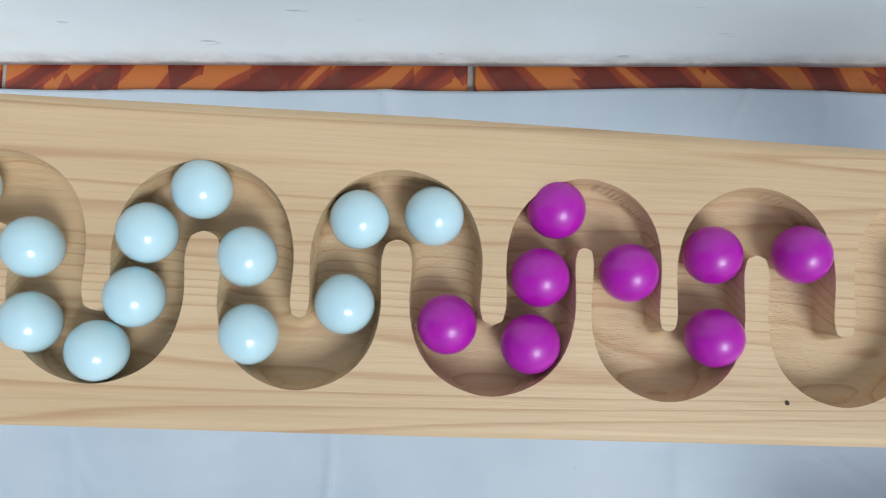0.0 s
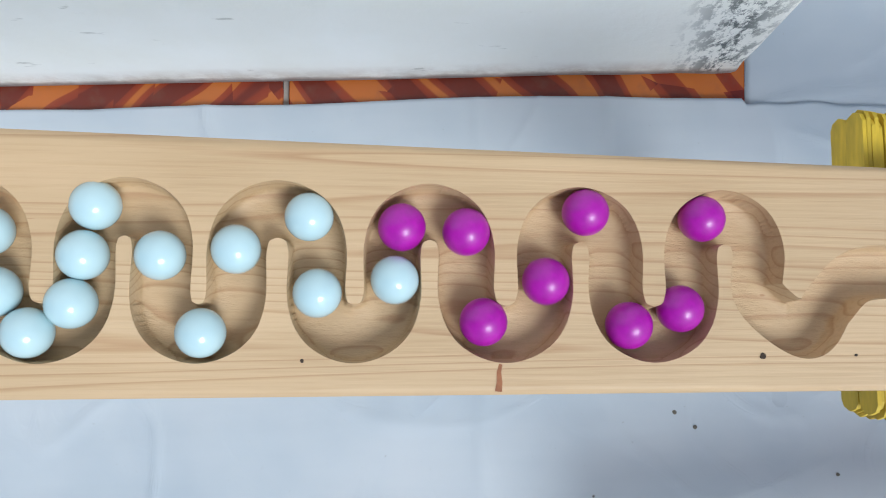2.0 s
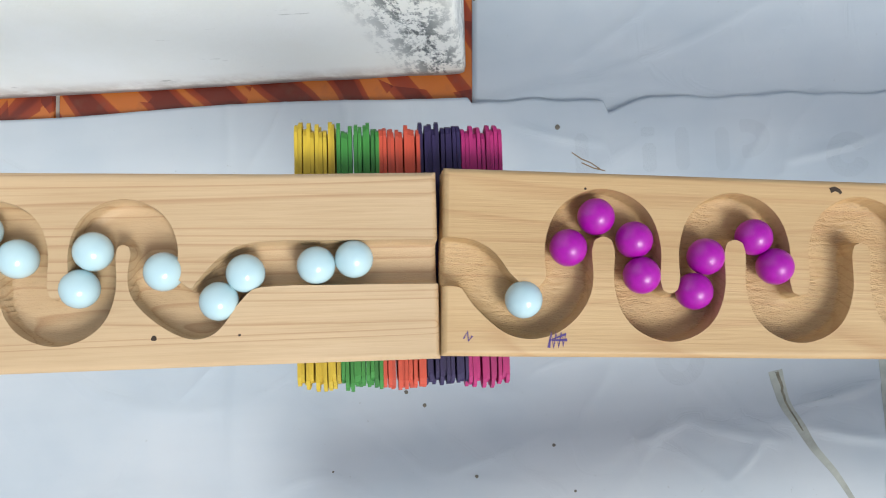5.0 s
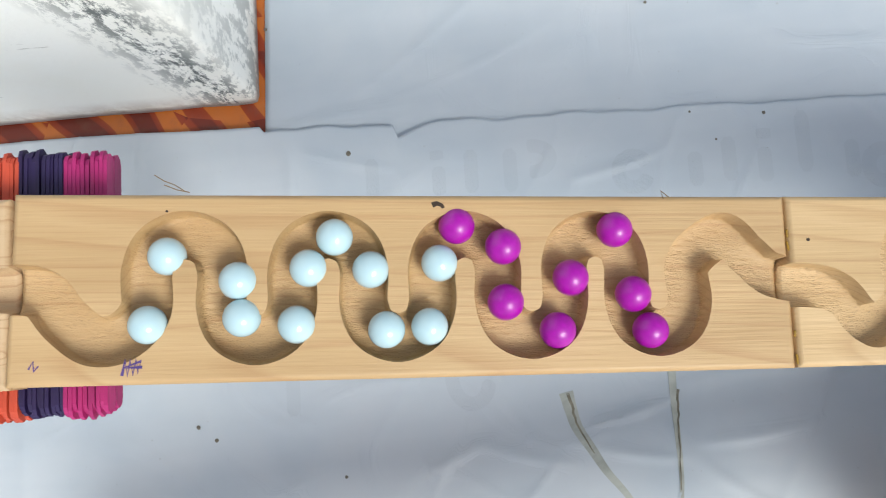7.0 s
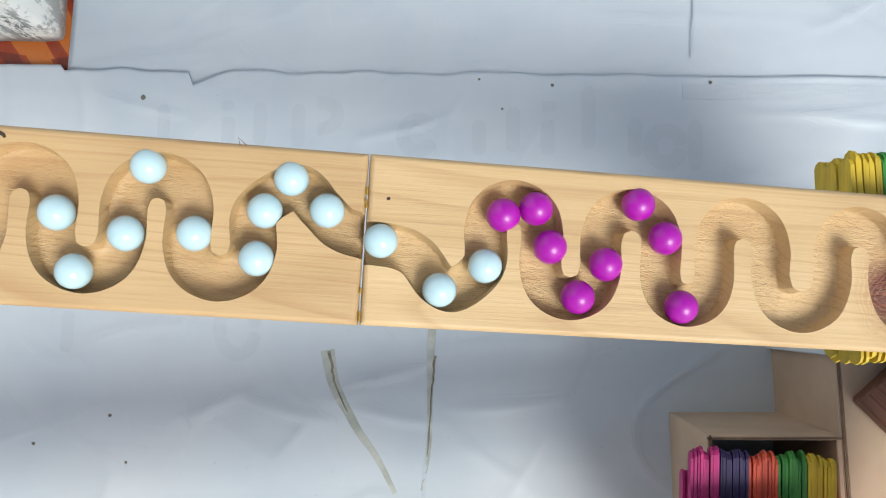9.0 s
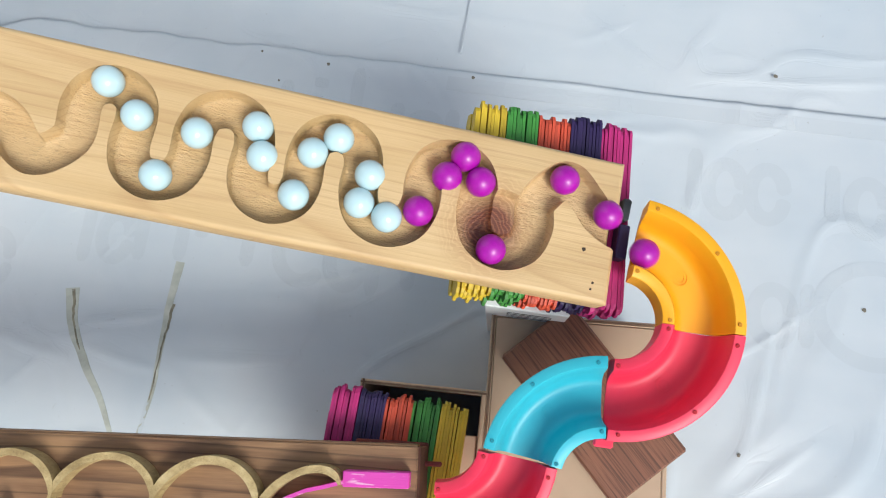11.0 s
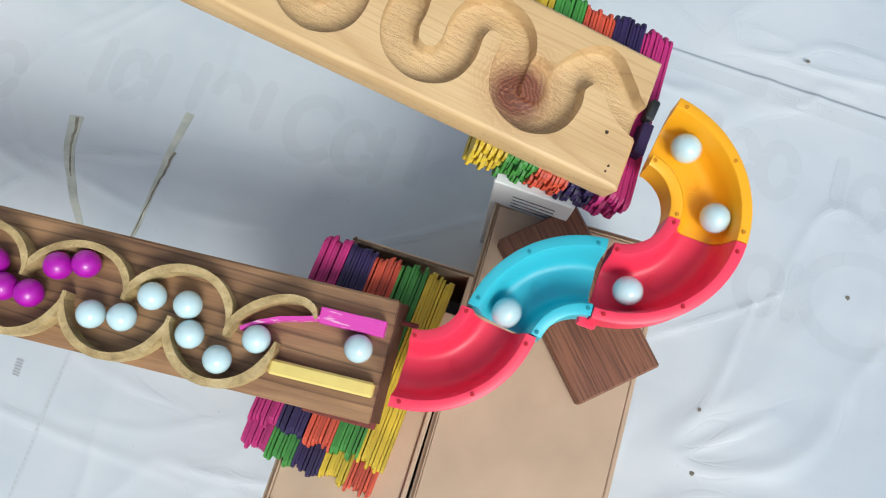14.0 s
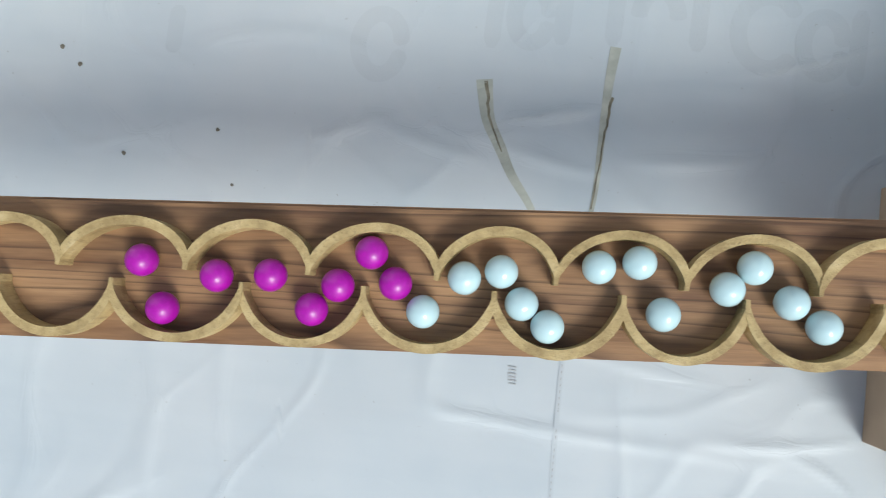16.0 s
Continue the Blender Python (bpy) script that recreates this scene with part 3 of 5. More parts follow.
def carved(name, board, x_start, x_end, line, mat, cell=0.00065, seed=0, bowls=()):
    """A board whose top is cut by a round-nosed channel along the line. Its space: x along, y across, z up from the top at its start."""
    m = board_pose(board, x_start)
    inv, GROOVE = m.inverted(), GROOVES[board]
    pts = np.array([inv @ Vector(p) for p in spline(on_board(board, line, 0), 14)])[:, :2]
    first = m.inverted() @ Vector((x_end, *middle(board, x_end)[:2]))
    length = first.x
    nx, ny = int(length / cell), int(WIDE / cell)
    xs, ys = np.linspace(0, length, nx + 1), np.linspace(-WIDE / 2, WIDE / 2, ny + 1)
    gx, gy = np.meshgrid(xs, ys, indexing="ij")
    dist = np.full(gx.shape, 9.0)
    foot = np.zeros(gx.shape + (2,))
    for i in range(nx + 1):
        near = pts[np.abs(pts[:, 0] - xs[i]) < 0.02]
        if len(near):
            away = np.sqrt((near[None, :, 0] - xs[i]) ** 2 + (near[None, :, 1] - ys[:, None]) ** 2)
            dist[i], foot[i] = away.min(axis=1), near[away.argmin(axis=1)]
    # the channel's edge runs along its line, not along the grid
    lip = (np.abs(dist - GROOVE) < 0.72 * cell) & (np.minimum(gx, length - gx) > 0.001)
    pull = np.where(lip, GROOVE / np.maximum(dist, 1e-6), 1.0)
    gx, gy = foot[..., 0] + (gx - foot[..., 0]) * pull, foot[..., 1] + (gy - foot[..., 1]) * pull
    dist = np.where(lip, GROOVE, dist)
    rng = np.random.RandomState(seed)
    ragged = rng.normal(0, 1, gx.shape)
    ragged = (ragged + np.roll(ragged, 1, 0) + np.roll(ragged, 1, 1) + np.roll(ragged, -1, 0) + np.roll(ragged, 2, 0)) / 5
    wall = np.clip((GROOVE - dist) / 0.0007, 0, 1)
    wall = wall * wall * (3 - 2 * wall)
    floor_cut = 0.58 + 0.42 * np.sqrt(np.clip(1 - (dist / GROOVE) ** 3.4, 0, 1))
    fibre = sum(np.roll(rng.normal(0, 1, gx.shape), k, 0) for k in range(3))
    fibre = sum(np.roll(fibre, k, 0) for k in range(-3, 4)) / 9
    chatter = fibre * (0.00007 if board == "a" else 0.00017)
    z = -DEPTH * wall * floor_cut + chatter * (wall > 0.9)
    for bx, by, br, deep in bowls:
        z = np.minimum(z, -deep * np.clip((br + ragged * 0.0002 - np.hypot(gx - bx, gy - by)) / 0.0009, 0, 1))
    edge = np.minimum(WIDE / 2 - np.abs(gy), np.minimum(gx, length - gx))
    z -= 0.0017 * np.clip(1 - edge / 0.0020, 0, 1) ** 1.5
    if board == "a":     # a little wider towards its upper end
        more = np.clip((0.46 - gx) / 0.29, 0, 1)
        out_ = np.clip((np.abs(gy) - 0.029) / (WIDE / 2 - 0.029), 0, 1)
        gy = gy + more * out_ * np.where(gy > 0, 0.0050, -0.0012)
    top = np.c_[gx.ravel(), gy.ravel(), z.ravel()]
    q = (np.arange(nx)[:, None] * (ny + 1) + np.arange(ny)[None, :]).ravel()
    faces = np.c_[q, q + ny + 1, q + ny + 2, q + 1].tolist()
    rim = [i * (ny + 1) for i in range(nx + 1)] + [nx * (ny + 1) + j for j in range(1, ny + 1)]
    rim += [i * (ny + 1) + ny for i in range(nx - 1, -1, -1)] + [j for j in range(ny - 1, 0, -1)]
    n0 = len(top)
    low = top[rim].copy()
    low[:, 2] = -THICK
    verts = np.vstack([top, low]).tolist()
    k = len(rim)
    faces += [(rim[i], n0 + i, n0 + (i + 1) % k, rim[(i + 1) % k]) for i in range(k)]
    faces.append(list(range(n0 + k - 1, n0 - 1, -1)))
    me = mesh_of(name, verts, faces, mat)
    me.polygons.foreach_set("use_smooth", [True] * (nx * ny) + [False] * (k + 1))
    me.set_sharp_from_angle(angle=radians(42))
    ob = new(name, me)
    ob.matrix_basis = m
    return ob, length


def round_turns(xs, board, up):
    """The channel's line with half-circle turns between its arms."""
    out, reach = [], REACH[board] + (0.0009 if board == "a" else 0.0)
    for i, x in enumerate(xs):
        y, _, turn = middle(board, x)
        d = 1 if up else -1
        r0 = (xs[i] - xs[i - 1]) / 2 if i else 0.0125
        r1 = (xs[i + 1] - xs[i]) / 2 if i + 1 < len(xs) else 0.0125
        out += [(x - v * math.sin(turn), y + v) for v in (-(reach - r0) * d, (reach - r1) * d)]
        if i + 1 < len(xs):
            for a in (45, 90, 135):
                xt, v = x + r1 - r1 * math.cos(radians(a)), (reach - r1 + r1 * math.sin(radians(a))) * d
                out.append((xt - v * math.sin(turn), middle(board, xt)[0] + v))
        up = not up
    return out


CUT_IN_B = [(0.2866, 0.0837), (0.2978, 0.0805), (0.3052, 0.0700), (0.3150, 0.0612), (0.3262, 0.0618)]
CUT_A, CUT_B, CUT_C = round_turns(ARMS_A, "a", False) + OUT_A, CUT_IN_B + round_turns(ARMS_B, "b", True) + OUT_B, IN_C + round_turns(ARMS_C, "c", True) + OUT_C
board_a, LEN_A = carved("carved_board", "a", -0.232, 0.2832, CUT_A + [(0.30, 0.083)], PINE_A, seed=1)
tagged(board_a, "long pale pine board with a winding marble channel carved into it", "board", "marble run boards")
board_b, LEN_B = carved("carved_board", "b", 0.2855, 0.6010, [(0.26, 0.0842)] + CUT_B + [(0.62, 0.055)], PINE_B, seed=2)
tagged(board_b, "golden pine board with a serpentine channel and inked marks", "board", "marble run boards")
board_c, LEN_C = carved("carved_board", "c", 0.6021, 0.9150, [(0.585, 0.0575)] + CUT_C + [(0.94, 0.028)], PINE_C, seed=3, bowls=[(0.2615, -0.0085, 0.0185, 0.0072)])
tagged(board_c, "pine board with a serpentine channel and a red-brown knot", "board", "marble run boards")


def dot(x, y, r, parent, mat=DARK, name="nail_hole", label=""):
    bm = bmesh.new()
    bmesh.ops.create_circle(bm, cap_ends=True, segments=10, radius=r)
    for v in bm.verts:
        v.co *= 0.8 + 0.4 * random.random()
    ext = bmesh.ops.extrude_face_region(bm, geom=bm.faces[:])
    bmesh.ops.translate(bm, vec=(0, 0, 0.0003), verts=[g for g in ext["geom"] if isinstance(g, bmesh.types.BMVert)])
    me = bpy.data.meshes.new(name)
    bm.to_mesh(me)
    bm.free()
    me.materials.append(mat)
    return part(name, me, parent, Matrix.Translation((x, y, -0.0001)), label)


def on(board_ob, x, y):
    """The place on a board's top under the world's x and y."""
    p = board_ob.matrix_basis.inverted() @ Vector((x, y, board_ob.location.z - (x - board_ob.location.x) * math.tan(board_ob.rotation_euler.y)))
    return p.x, p.y


for ob, spots in ((board_a, [(0.027, 0.0655, 0.0006), (0.173, 0.0610, 0.0010), (0.205, 0.060, 0.0005)]),
                  (board_b, [(0.345, 0.110, 0.0005)]),
                  (board_c, [(0.8985, 0.0235, 0.0011), (0.9040, 0.0068, 0.0007), (0.9032, 0.0035, 0.0006), (0.612, 0.0755, 0.0008)])):
    for x, y, r in spots:
        dot(*on(ob, x, y), r, ob)
RUST = plain("knot_stain", (0.30, 0.11, 0.04), 0.6, 0.3, 300.0)
x, y = on(board_a, 0.0865, 0.0535)
part("knot_streak", ribbon("knot_streak", [(0.0, 0.0), (0.0004, 0.003), (0.0002, 0.006), (0.0008, 0.0085)], 0.0011, 0.0002, RUST, True), board_a, Matrix.Translation((x, y, -0.00005)), "rust-brown knot streak")
x, y = on(board_b, 0.4500, 0.1040)
part("knot", ribbon("knot", [(0.0, 0.0), (0.002, 0.0008), (0.004, 0.0), (0.0048, -0.0012)], 0.0012, 0.0004, DARK, True), board_b, Matrix.Translation((x, y, -0.0001)), "small dark knot")
BLADE = plain("dry_grass", (0.20, 0.12, 0.05), 0.8, 0.2)
for bx, by, bends_ in ((0.352, 0.1180, [(0, 0), (-0.004, 0.0025), (-0.008, 0.004), (-0.012, 0.0065)]), (0.354, 0.1172, [(0, 0), (-0.005, 0.001), (-0.010, 0.003)]), (0.552, 0.0995, [(0, 0), (-0.0035, 0.0028), (-0.0025, -0.001)])):
    x, y = on(board_b, bx, by)
    part("grass_blade", ribbon("grass_blade", bends_, 0.0002, 0.0003, BLADE), board_b, Matrix.Translation((x, y, -0.0008)), "dry grass blade")
scribble = [(0, 0), (0.001, 0.006), (0.002, 0), (0.003, 0.006), (0.004, 0.0005), (0.0052, 0.006), (0.006, 0.001), (0.007, 0.0055), (0.0005, 0.003), (0.0075, 0.0032)]
x, y = on(board_b, 0.325, 0.0465)
VIOLET = plain("violet_ink", (0.09, 0.05, 0.22), 0.6, 0.2)
part("ink_scribble", ribbon("ink_scribble", scribble, 0.0006, 0.0003, VIOLET), board_b, Matrix.Translation((x, y, -0.00005)), "violet pen scribble")
x, y = on(board_b, 0.2915, 0.0525)
part("ink_scribble", ribbon("ink_scribble", [(0, 0), (0.0015, 0.003), (0.002, -0.001), (0.0035, 0.0012)], 0.0003, 0.0003, VIOLET), board_b, Matrix.Translation((x, y, -0.00005)), "violet pen mark")
for k in (0, 2, 5, 6):
    g = block("glue_bead", (0.0009, 0.002 + 0.003 * random.random(), 0.0012), GLUE, 0.0004)
    part("glue_bead", g, board_c, pose(-0.0012 + 0.0006 * random.random(), -0.034 + 0.0055 * k + (0.022 if k > 3 else 0), -0.0012, 0, 0, random.uniform(-12, 12)), "dried amber glue")

# ---- craft sticks ----
ORDER = ["yellow", "green", "orange", "purple", "pink"]


def stick_mesh(colour, length=0.114, tall=0.0098):
    """One craft stick on its edge: rounded ends, long in y."""
    bm = bmesh.new()
    out = []
    for s in (1, -1):
        for a in (80, 45, 0, -45, -80):
            out.append((s * (length / 2 - tall / 2 + math.cos(radians(a)) * tall / 2), tall / 2 + s * math.sin(radians(a)) * tall / 2))
    a = [bm.verts.new((-0.00078, y, z)) for y, z in out]
    b = [bm.verts.new((0.00078, y, z)) for y, z in out]
    bm.faces.new(a)
    bm.faces.new(b[::-1])
    for i in range(len(a)):
        bm.faces.new((a[i], b[i], b[(i + 1) % len(a)], a[(i + 1) % len(a)]))
    bmesh.ops.recalc_face_normals(bm, faces=bm.faces[:])
    me = bpy.data.meshes.new("stick")
    bm.to_mesh(me)
    bm.free()
    me.materials.append(STICK[colour])
    return me


STICKS = {c: stick_mesh(c) for c in STICK}


def stick_stack(m, tiers, order, per, label, pitch=0.0018, shift=(0, 0), hidden_order=None, meshes=None):
    """Tiers of sticks on edge, side by side in bands of colour."""
    meshes = meshes or STICKS
    root = empty("stick_stack", m, label, "stick stack", "craft stick stacks")
    count = len(order) * per
    for tier in range(tiers):
        z = tier * 0.0098
        from_top = tiers - 1 - tier
        colours = order if from_top == 0 or hidden_order is None else hidden_order
        for i in range(count):
            c = colours[(i // per) % len(colours)]
            lx = (i - (count - 1) / 2) * pitch + random.uniform(-0.0001, 0.0001) + (0 if from_top == 0 else shift[0])
            band = 0.0007 * math.sin(i // per * 2.4 + 1)
            ly = band + random.uniform(-0.0024, 0.0024) + (0 if from_top == 0 else shift[1])
            mm = pose(lx, ly, z + random.uniform(-0.0003, 0.0003), random.uniform(-0.5, 0.5), random.uniform(-1.1, 1.1), random.uniform(-0.5, 0.5))
            part("stick", meshes[c], root, mm)
    return root


stick_stack(pose(0.2630, 0.0902, 0.2942, 0, 10.6, -2.0), 2, ORDER, 10, "tall stack of dyed craft sticks under two boards' joint", meshes={c: stick_mesh(c, 0.112) for c in STICK})
stick_stack(pose(0.8735, 0.0488, 0.1575, 0, 12.8, -0.5), 3, ORDER, 10, "stack of dyed craft sticks under the lowest pine board's end",
            meshes={c: stick_mesh(c, 0.105) for c in STICK})
tagged(new("support_post", block("support_post", (0.034, 0.026, 0.2885), BLOCK, 0.001)), "dark wooden post under the stick stack", "post").matrix_basis = pose(0.2640, 0.0905, 0.0042)
stick_stack(pose(0.8010, -0.1155, 0.1138, 0, 0, -4.0), 2, ORDER[::-1], 9, "two tiers of dyed craft sticks on a cardboard box", shift=(-0.002, -0.016),
            hidden_order=["pink", "green", "purple", "yellow", "orange"])


# ---- curved plastic track ----
def trough(name, centre, a0, a1, z0, z1, mat, n=28):
    """A quarter bend of open track: a rounded channel with lips along both sides."""
    r_in, r_out = 0.0215, 0.0595
    prof = [(r_in - 0.0012, -0.019), (r_in - 0.0012, -0.0008), (r_in, 0.0), (r_in + 0.0042, 0.0), (r_in + 0.0050, -0.001)]
    lo, hi = r_in + 0.0050, r_out - 0.0050
    for k in range(1, 14):
        u = k / 14
        prof.append((lo + (hi - lo) * u, -0.001 - 0.0195 * (1 - abs(2 * u - 1) ** 6)))
    prof += [(hi, -0.001), (r_out - 0.0042, 0.0), (r_out, 0.0), (r_out + 0.0012, -0.0008), (r_out + 0.0012, -0.019), (r_out - 0.006, -0.0225), (r_in + 0.006, -0.0225)]
    verts, faces = [], []
    k = len(prof)
    for i in range(n + 1):
        a = radians(a0 + (a1 - a0) * i / n)
        z = z0 + (z1 - z0) * i / n
        verts += [(r * math.cos(a), r * math.sin(a), z + h) for r, h in prof]
    for i in range(n):
        faces += [(i * k + j, i * k + (j + 1) % k, (i + 1) * k + (j + 1) % k, (i + 1) * k + j) for j in range(k)]
    faces += [list(range(k))[::-1], [n * k + j for j in range(k)]]
    me = mesh_of("body", verts, faces, mat)
    bm = bmesh.new()
    bm.from_mesh(me)
    bmesh.ops.recalc_face_normals(bm, faces=bm.faces[:])
    bm.to_mesh(me)
    bm.free()
    me.polygons.foreach_set("use_smooth", [len(p.vertices) == 4 for p in me.polygons])
    me.set_sharp_from_angle(angle=radians(50))
    return me


def peg(mat):
    bm = bmesh.new()
    bmesh.ops.create_cone(bm, cap_ends=True, segments=12, radius1=0.0012, radius2=0.0009, depth=0.001)
    me = bpy.data.meshes.new("rivet")
    bm.to_mesh(me)
    bm.free()
    me.materials.append(mat)
    return me


for n, (((cx, cy), a0, a1), colour) in enumerate(zip(BENDS, ("yellow", "red", "blue", "red"))):
    z0, z1 = BEND_TOP[n], BEND_TOP[n + 1]
    gap = math.copysign(0.25, a1 - a0)
    root = empty("track_bend", Matrix.Translation((cx, cy, 0)), "glossy %s plastic quarter bend of open marble track" % colour, "toy track", "plastic track bends")
    body = part("body", trough("bend", (cx, cy), a0 + gap, a1 - gap, z0, z1, PLASTIC[colour]), root)
    pm = peg(plain(colour + "_rivet", {"yellow": (0.55, 0.22, 0.01), "red": (0.42, 0.01, 0.02), "blue": (0.02, 0.24, 0.30)}[colour], 0.4))
    for u in (0.06, 0.5, 0.94):
        for rr in ((0.0237, 0.0573) if u != 0.5 else (0.0573,)):
            a = radians(a0 + (a1 - a0) * u)
            part("rivet", pm, body, Matrix.Translation((rr * math.cos(a), rr * math.sin(a), z0 + (z1 - z0) * u + 0.0002)))
    mark = bmesh.new()
    for r in (0.0042, 0.0026):
        ring = [[mark.verts.new((rr * math.cos(k * math.pi / 10), rr * math.sin(k * math.pi / 10), zz)) for k in range(20)] for rr, zz in ((r, 0.0), (r, 0.0004), (r - 0.0005, 0.0004), (r - 0.0005, 0.0))]
        for a_, b_ in zip(ring, ring[1:]):
            for k in range(20):
                mark.faces.new((a_[k], a_[(k + 1) % 20], b_[(k + 1) % 20], b_[k]))
    bmesh.ops.recalc_face_normals(mark, faces=mark.faces[:])
    me = bpy.data.meshes.new("maker_mark")
    mark.to_mesh(me)
    mark.free()
    me.materials.append(PLASTIC[colour])
    a = radians((a0 + a1) / 2)
    part("maker_mark", me, body, pose(0.0405 * math.cos(a), 0.0405 * math.sin(a), (z0 + z1) / 2 - 0.0206), "raised round moulding mark")
    tongue = block("tongue", (0.007, 0.010, 0.003), PLASTIC[colour], 0.001)
    a = radians(a1)
    if n == 1:
        part("tongue", tongue, body, pose(0.061 * math.cos(a), 0.061 * math.sin(a), z1 - 0.012, 0, 0, a1))

tagged(new("end_stick", block("end_stick", (0.0060, 0.0185, 0.010), STICK["purple"], 0.0006)), "short dark purple stick bridging the board's end", "craft stick").matrix_basis = pose(0.9180, 0.0325, 0.1765, 0, 12, -5)
tagged(new("black_clip", block("black_clip", (0.005, 0.012, 0.018), INK, 0.001)), "small black clip on the board's end", "clip").matrix_basis = pose(0.9185, 0.0505, 0.168, 0, 8, -8)


# ---- boxes ----
def carton(name, m, sx, sy, sz, label, lid=True, mat=CARD):
    """A cardboard box from its lower corner: four thick walls, a floor and a top let in between them."""
    root = empty(name, m, label, "box")
    t = 0.003
    for nm, size, at in (("wall", (t, sy, sz), (t / 2, sy / 2, 0)), ("wall", (t, sy, sz), (sx - t / 2, sy / 2, 0)),
                         ("wall", (sx - 2 * t, t, sz), (sx / 2, t / 2, 0)), ("wall", (sx - 2 * t, t, sz), (sx / 2, sy - t / 2, 0))):
        part(nm, block(nm, size, mat, 0.0006), root, Matrix.Translation(at))
    slot = 0.0004 if lid else 0.024     # an open slot along the far wall
    part("top_flap", block("top_flap", (sx - 2 * t - 0.0004, sy - 2 * t - slot, 0.003), mat, 0.0004), root, Matrix.Translation((sx / 2, (sy - slot) / 2, sz - (0.0032 if lid else 0.0055))))
    part("edge_crease", block("edge_crease", (sx, 0.0012, 0.0008), CARD_EDGE, 0.0), root, Matrix.Translation((sx / 2, sy - 0.0018, sz - 0.0001)), "dark worn rim")
    part("edge_crease", block("edge_crease", (0.0012, sy, 0.0008), CARD_EDGE, 0.0), root, Matrix.Translation((0.0018, sy / 2, sz - 0.0001)), "dark worn rim")
    return root


carton("cardboard_box", pose(0.7760, -0.2120, 0.0038, 0, 0, -0.5), 0.0770, 0.1620, 0.1140, "low brown cardboard box with dark worn rim", False)
carton("cardboard_box", pose(0.8560, -0.2900, 0.0038, 0, 0, 0.5), 0.1080, 0.2880, 0.1135, "brown cardboard box under the wooden block")


def lamp_carton():
    sx, sy, sz = 0.048, 0.064, 0.1525
    root = empty("bulb_carton", pose(0.8495, -0.0040, 0.0040, 0, 0, -3), "white printed bulb carton with grey and gold symbols", "carton")
    shell = part("shell", block("shell", (sx, sy, sz), WHITE_CARD, 0.0008), root, Matrix.Translation((sx / 2, sy / 2, 0)))
    back = Matrix.Translation((-sx / 2, -sy / 2, 0))
    side = back @ Matrix(((0, 0, -1, -0.0004), (-1, 0, 0, sy), (0, 1, 0, 0), (0, 0, 0, 1)))
    for name, w, h, cx, cz, mt in (("grey_symbol", 0.010, 0.018, 0.041, 0.079, INK), ("gold_symbol", 0.009, 0.018, 0.0395, 0.108, GOLD_INK)):
        bm = bmesh.new()
        bmesh.ops.create_circle(bm, cap_ends=True, segments=14, radius=0.5)
        bmesh.ops.scale(bm, vec=(w, h, 1), verts=bm.verts)
        me = bpy.data.meshes.new(name)
        bm.to_mesh(me)
        bm.free()
        me.materials.append(mt)
        part(name, me, shell, side @ Matrix.Translation((cx, cz, 0)))
    tx = bpy.data.curves.new("printed_text", "FONT")
    tx.body, tx.size, tx.extrude = "36W", 0.014, 0.0001
    tx.align_x = "CENTER"
    tx.materials.append(INK)
    t = new("printed_text", tx)
    t.parent = shell
    t.matrix_basis = side @ Matrix.Translation((0.043, 0.007, 0.0001))
    for k in range(5):
        part("print_bar", block("print_bar", (0.0009, 0.046, 0.0002), INK, 0), shell, side @ pose(0.008 + 0.0045 * k, 0.085, 0.0001))
    part("dark_edge", block("dark_edge", (0.0055, 0.118, 0.0002), plain("dark_green_ink", (0.02, 0.035, 0.028), 0.6), 0), shell, side @ pose(0.0032, 0.072, 0.0001), "dark green printed edge")
    for k in range(4):
        part("print_bar", block("print_bar", (0.026, 0.0002, 0.0010), INK, 0), shell, back @ Matrix.Translation((0.026, -0.0001, 0.118 + 0.006 * k)))
    part("rim_edge", block("rim_edge", (0.0008, sy - 0.004, 0.0010), INK, 0), shell, back @ Matrix.Translation((0.0006, sy / 2, sz - 0.0004)), "dark printed edge")
    return root


lamp_carton()
tagged(new("wood_block", block("wood_block", (0.1055, 0.0525, 0.0118), BLOCK, 0.0012)), "dark brown sawn hardwood block on a cardboard box", "wood block").matrix_basis = pose(0.9160, -0.0514, 0.1175, 0, 0, -48.1)


# ---- the lower board ----
D_POSE = pose(0.2915, -0.1508, D_Z, 0, 0, 3.55)
D_LEN, D_WIDE = 0.532, 0.0680


def lower_board():
    bm = bmesh.new()
    bmesh.ops.create_cube(bm, size=1)
    bmesh.ops.scale(bm, vec=(D_LEN + 0.09, D_WIDE, 0.0155), verts=bm.verts)
    bmesh.ops.translate(bm, vec=((D_LEN - 0.09) / 2, 0, -0.0155 / 2), verts=bm.verts)
    bmesh.ops.bevel(bm, geom=bm.edges[:], offset=0.0012, segments=2, affect="EDGES")
    me = bpy.data.meshes.new("base_board")
    bm.to_mesh(me)
    bm.free()
    me.materials.append(BROWN)
    return me


lower = empty("strip_track", D_POSE, "brown plank with scalloped bent wood strips guiding marbles", "marble track")
part("base_board", lower_board(), lower)
D_INV = D_POSE.inverted()
part("under_strip", block("under_strip", (0.042, 0.0715, 0.0038), stained("red_stain", (0.14, 0.028, 0.02)), 0.0006), lower, pose(D_LEN - 0.0185, -0.0006, -0.0195, 0, 0, -1.5), "dull red strip beneath the plank's end")


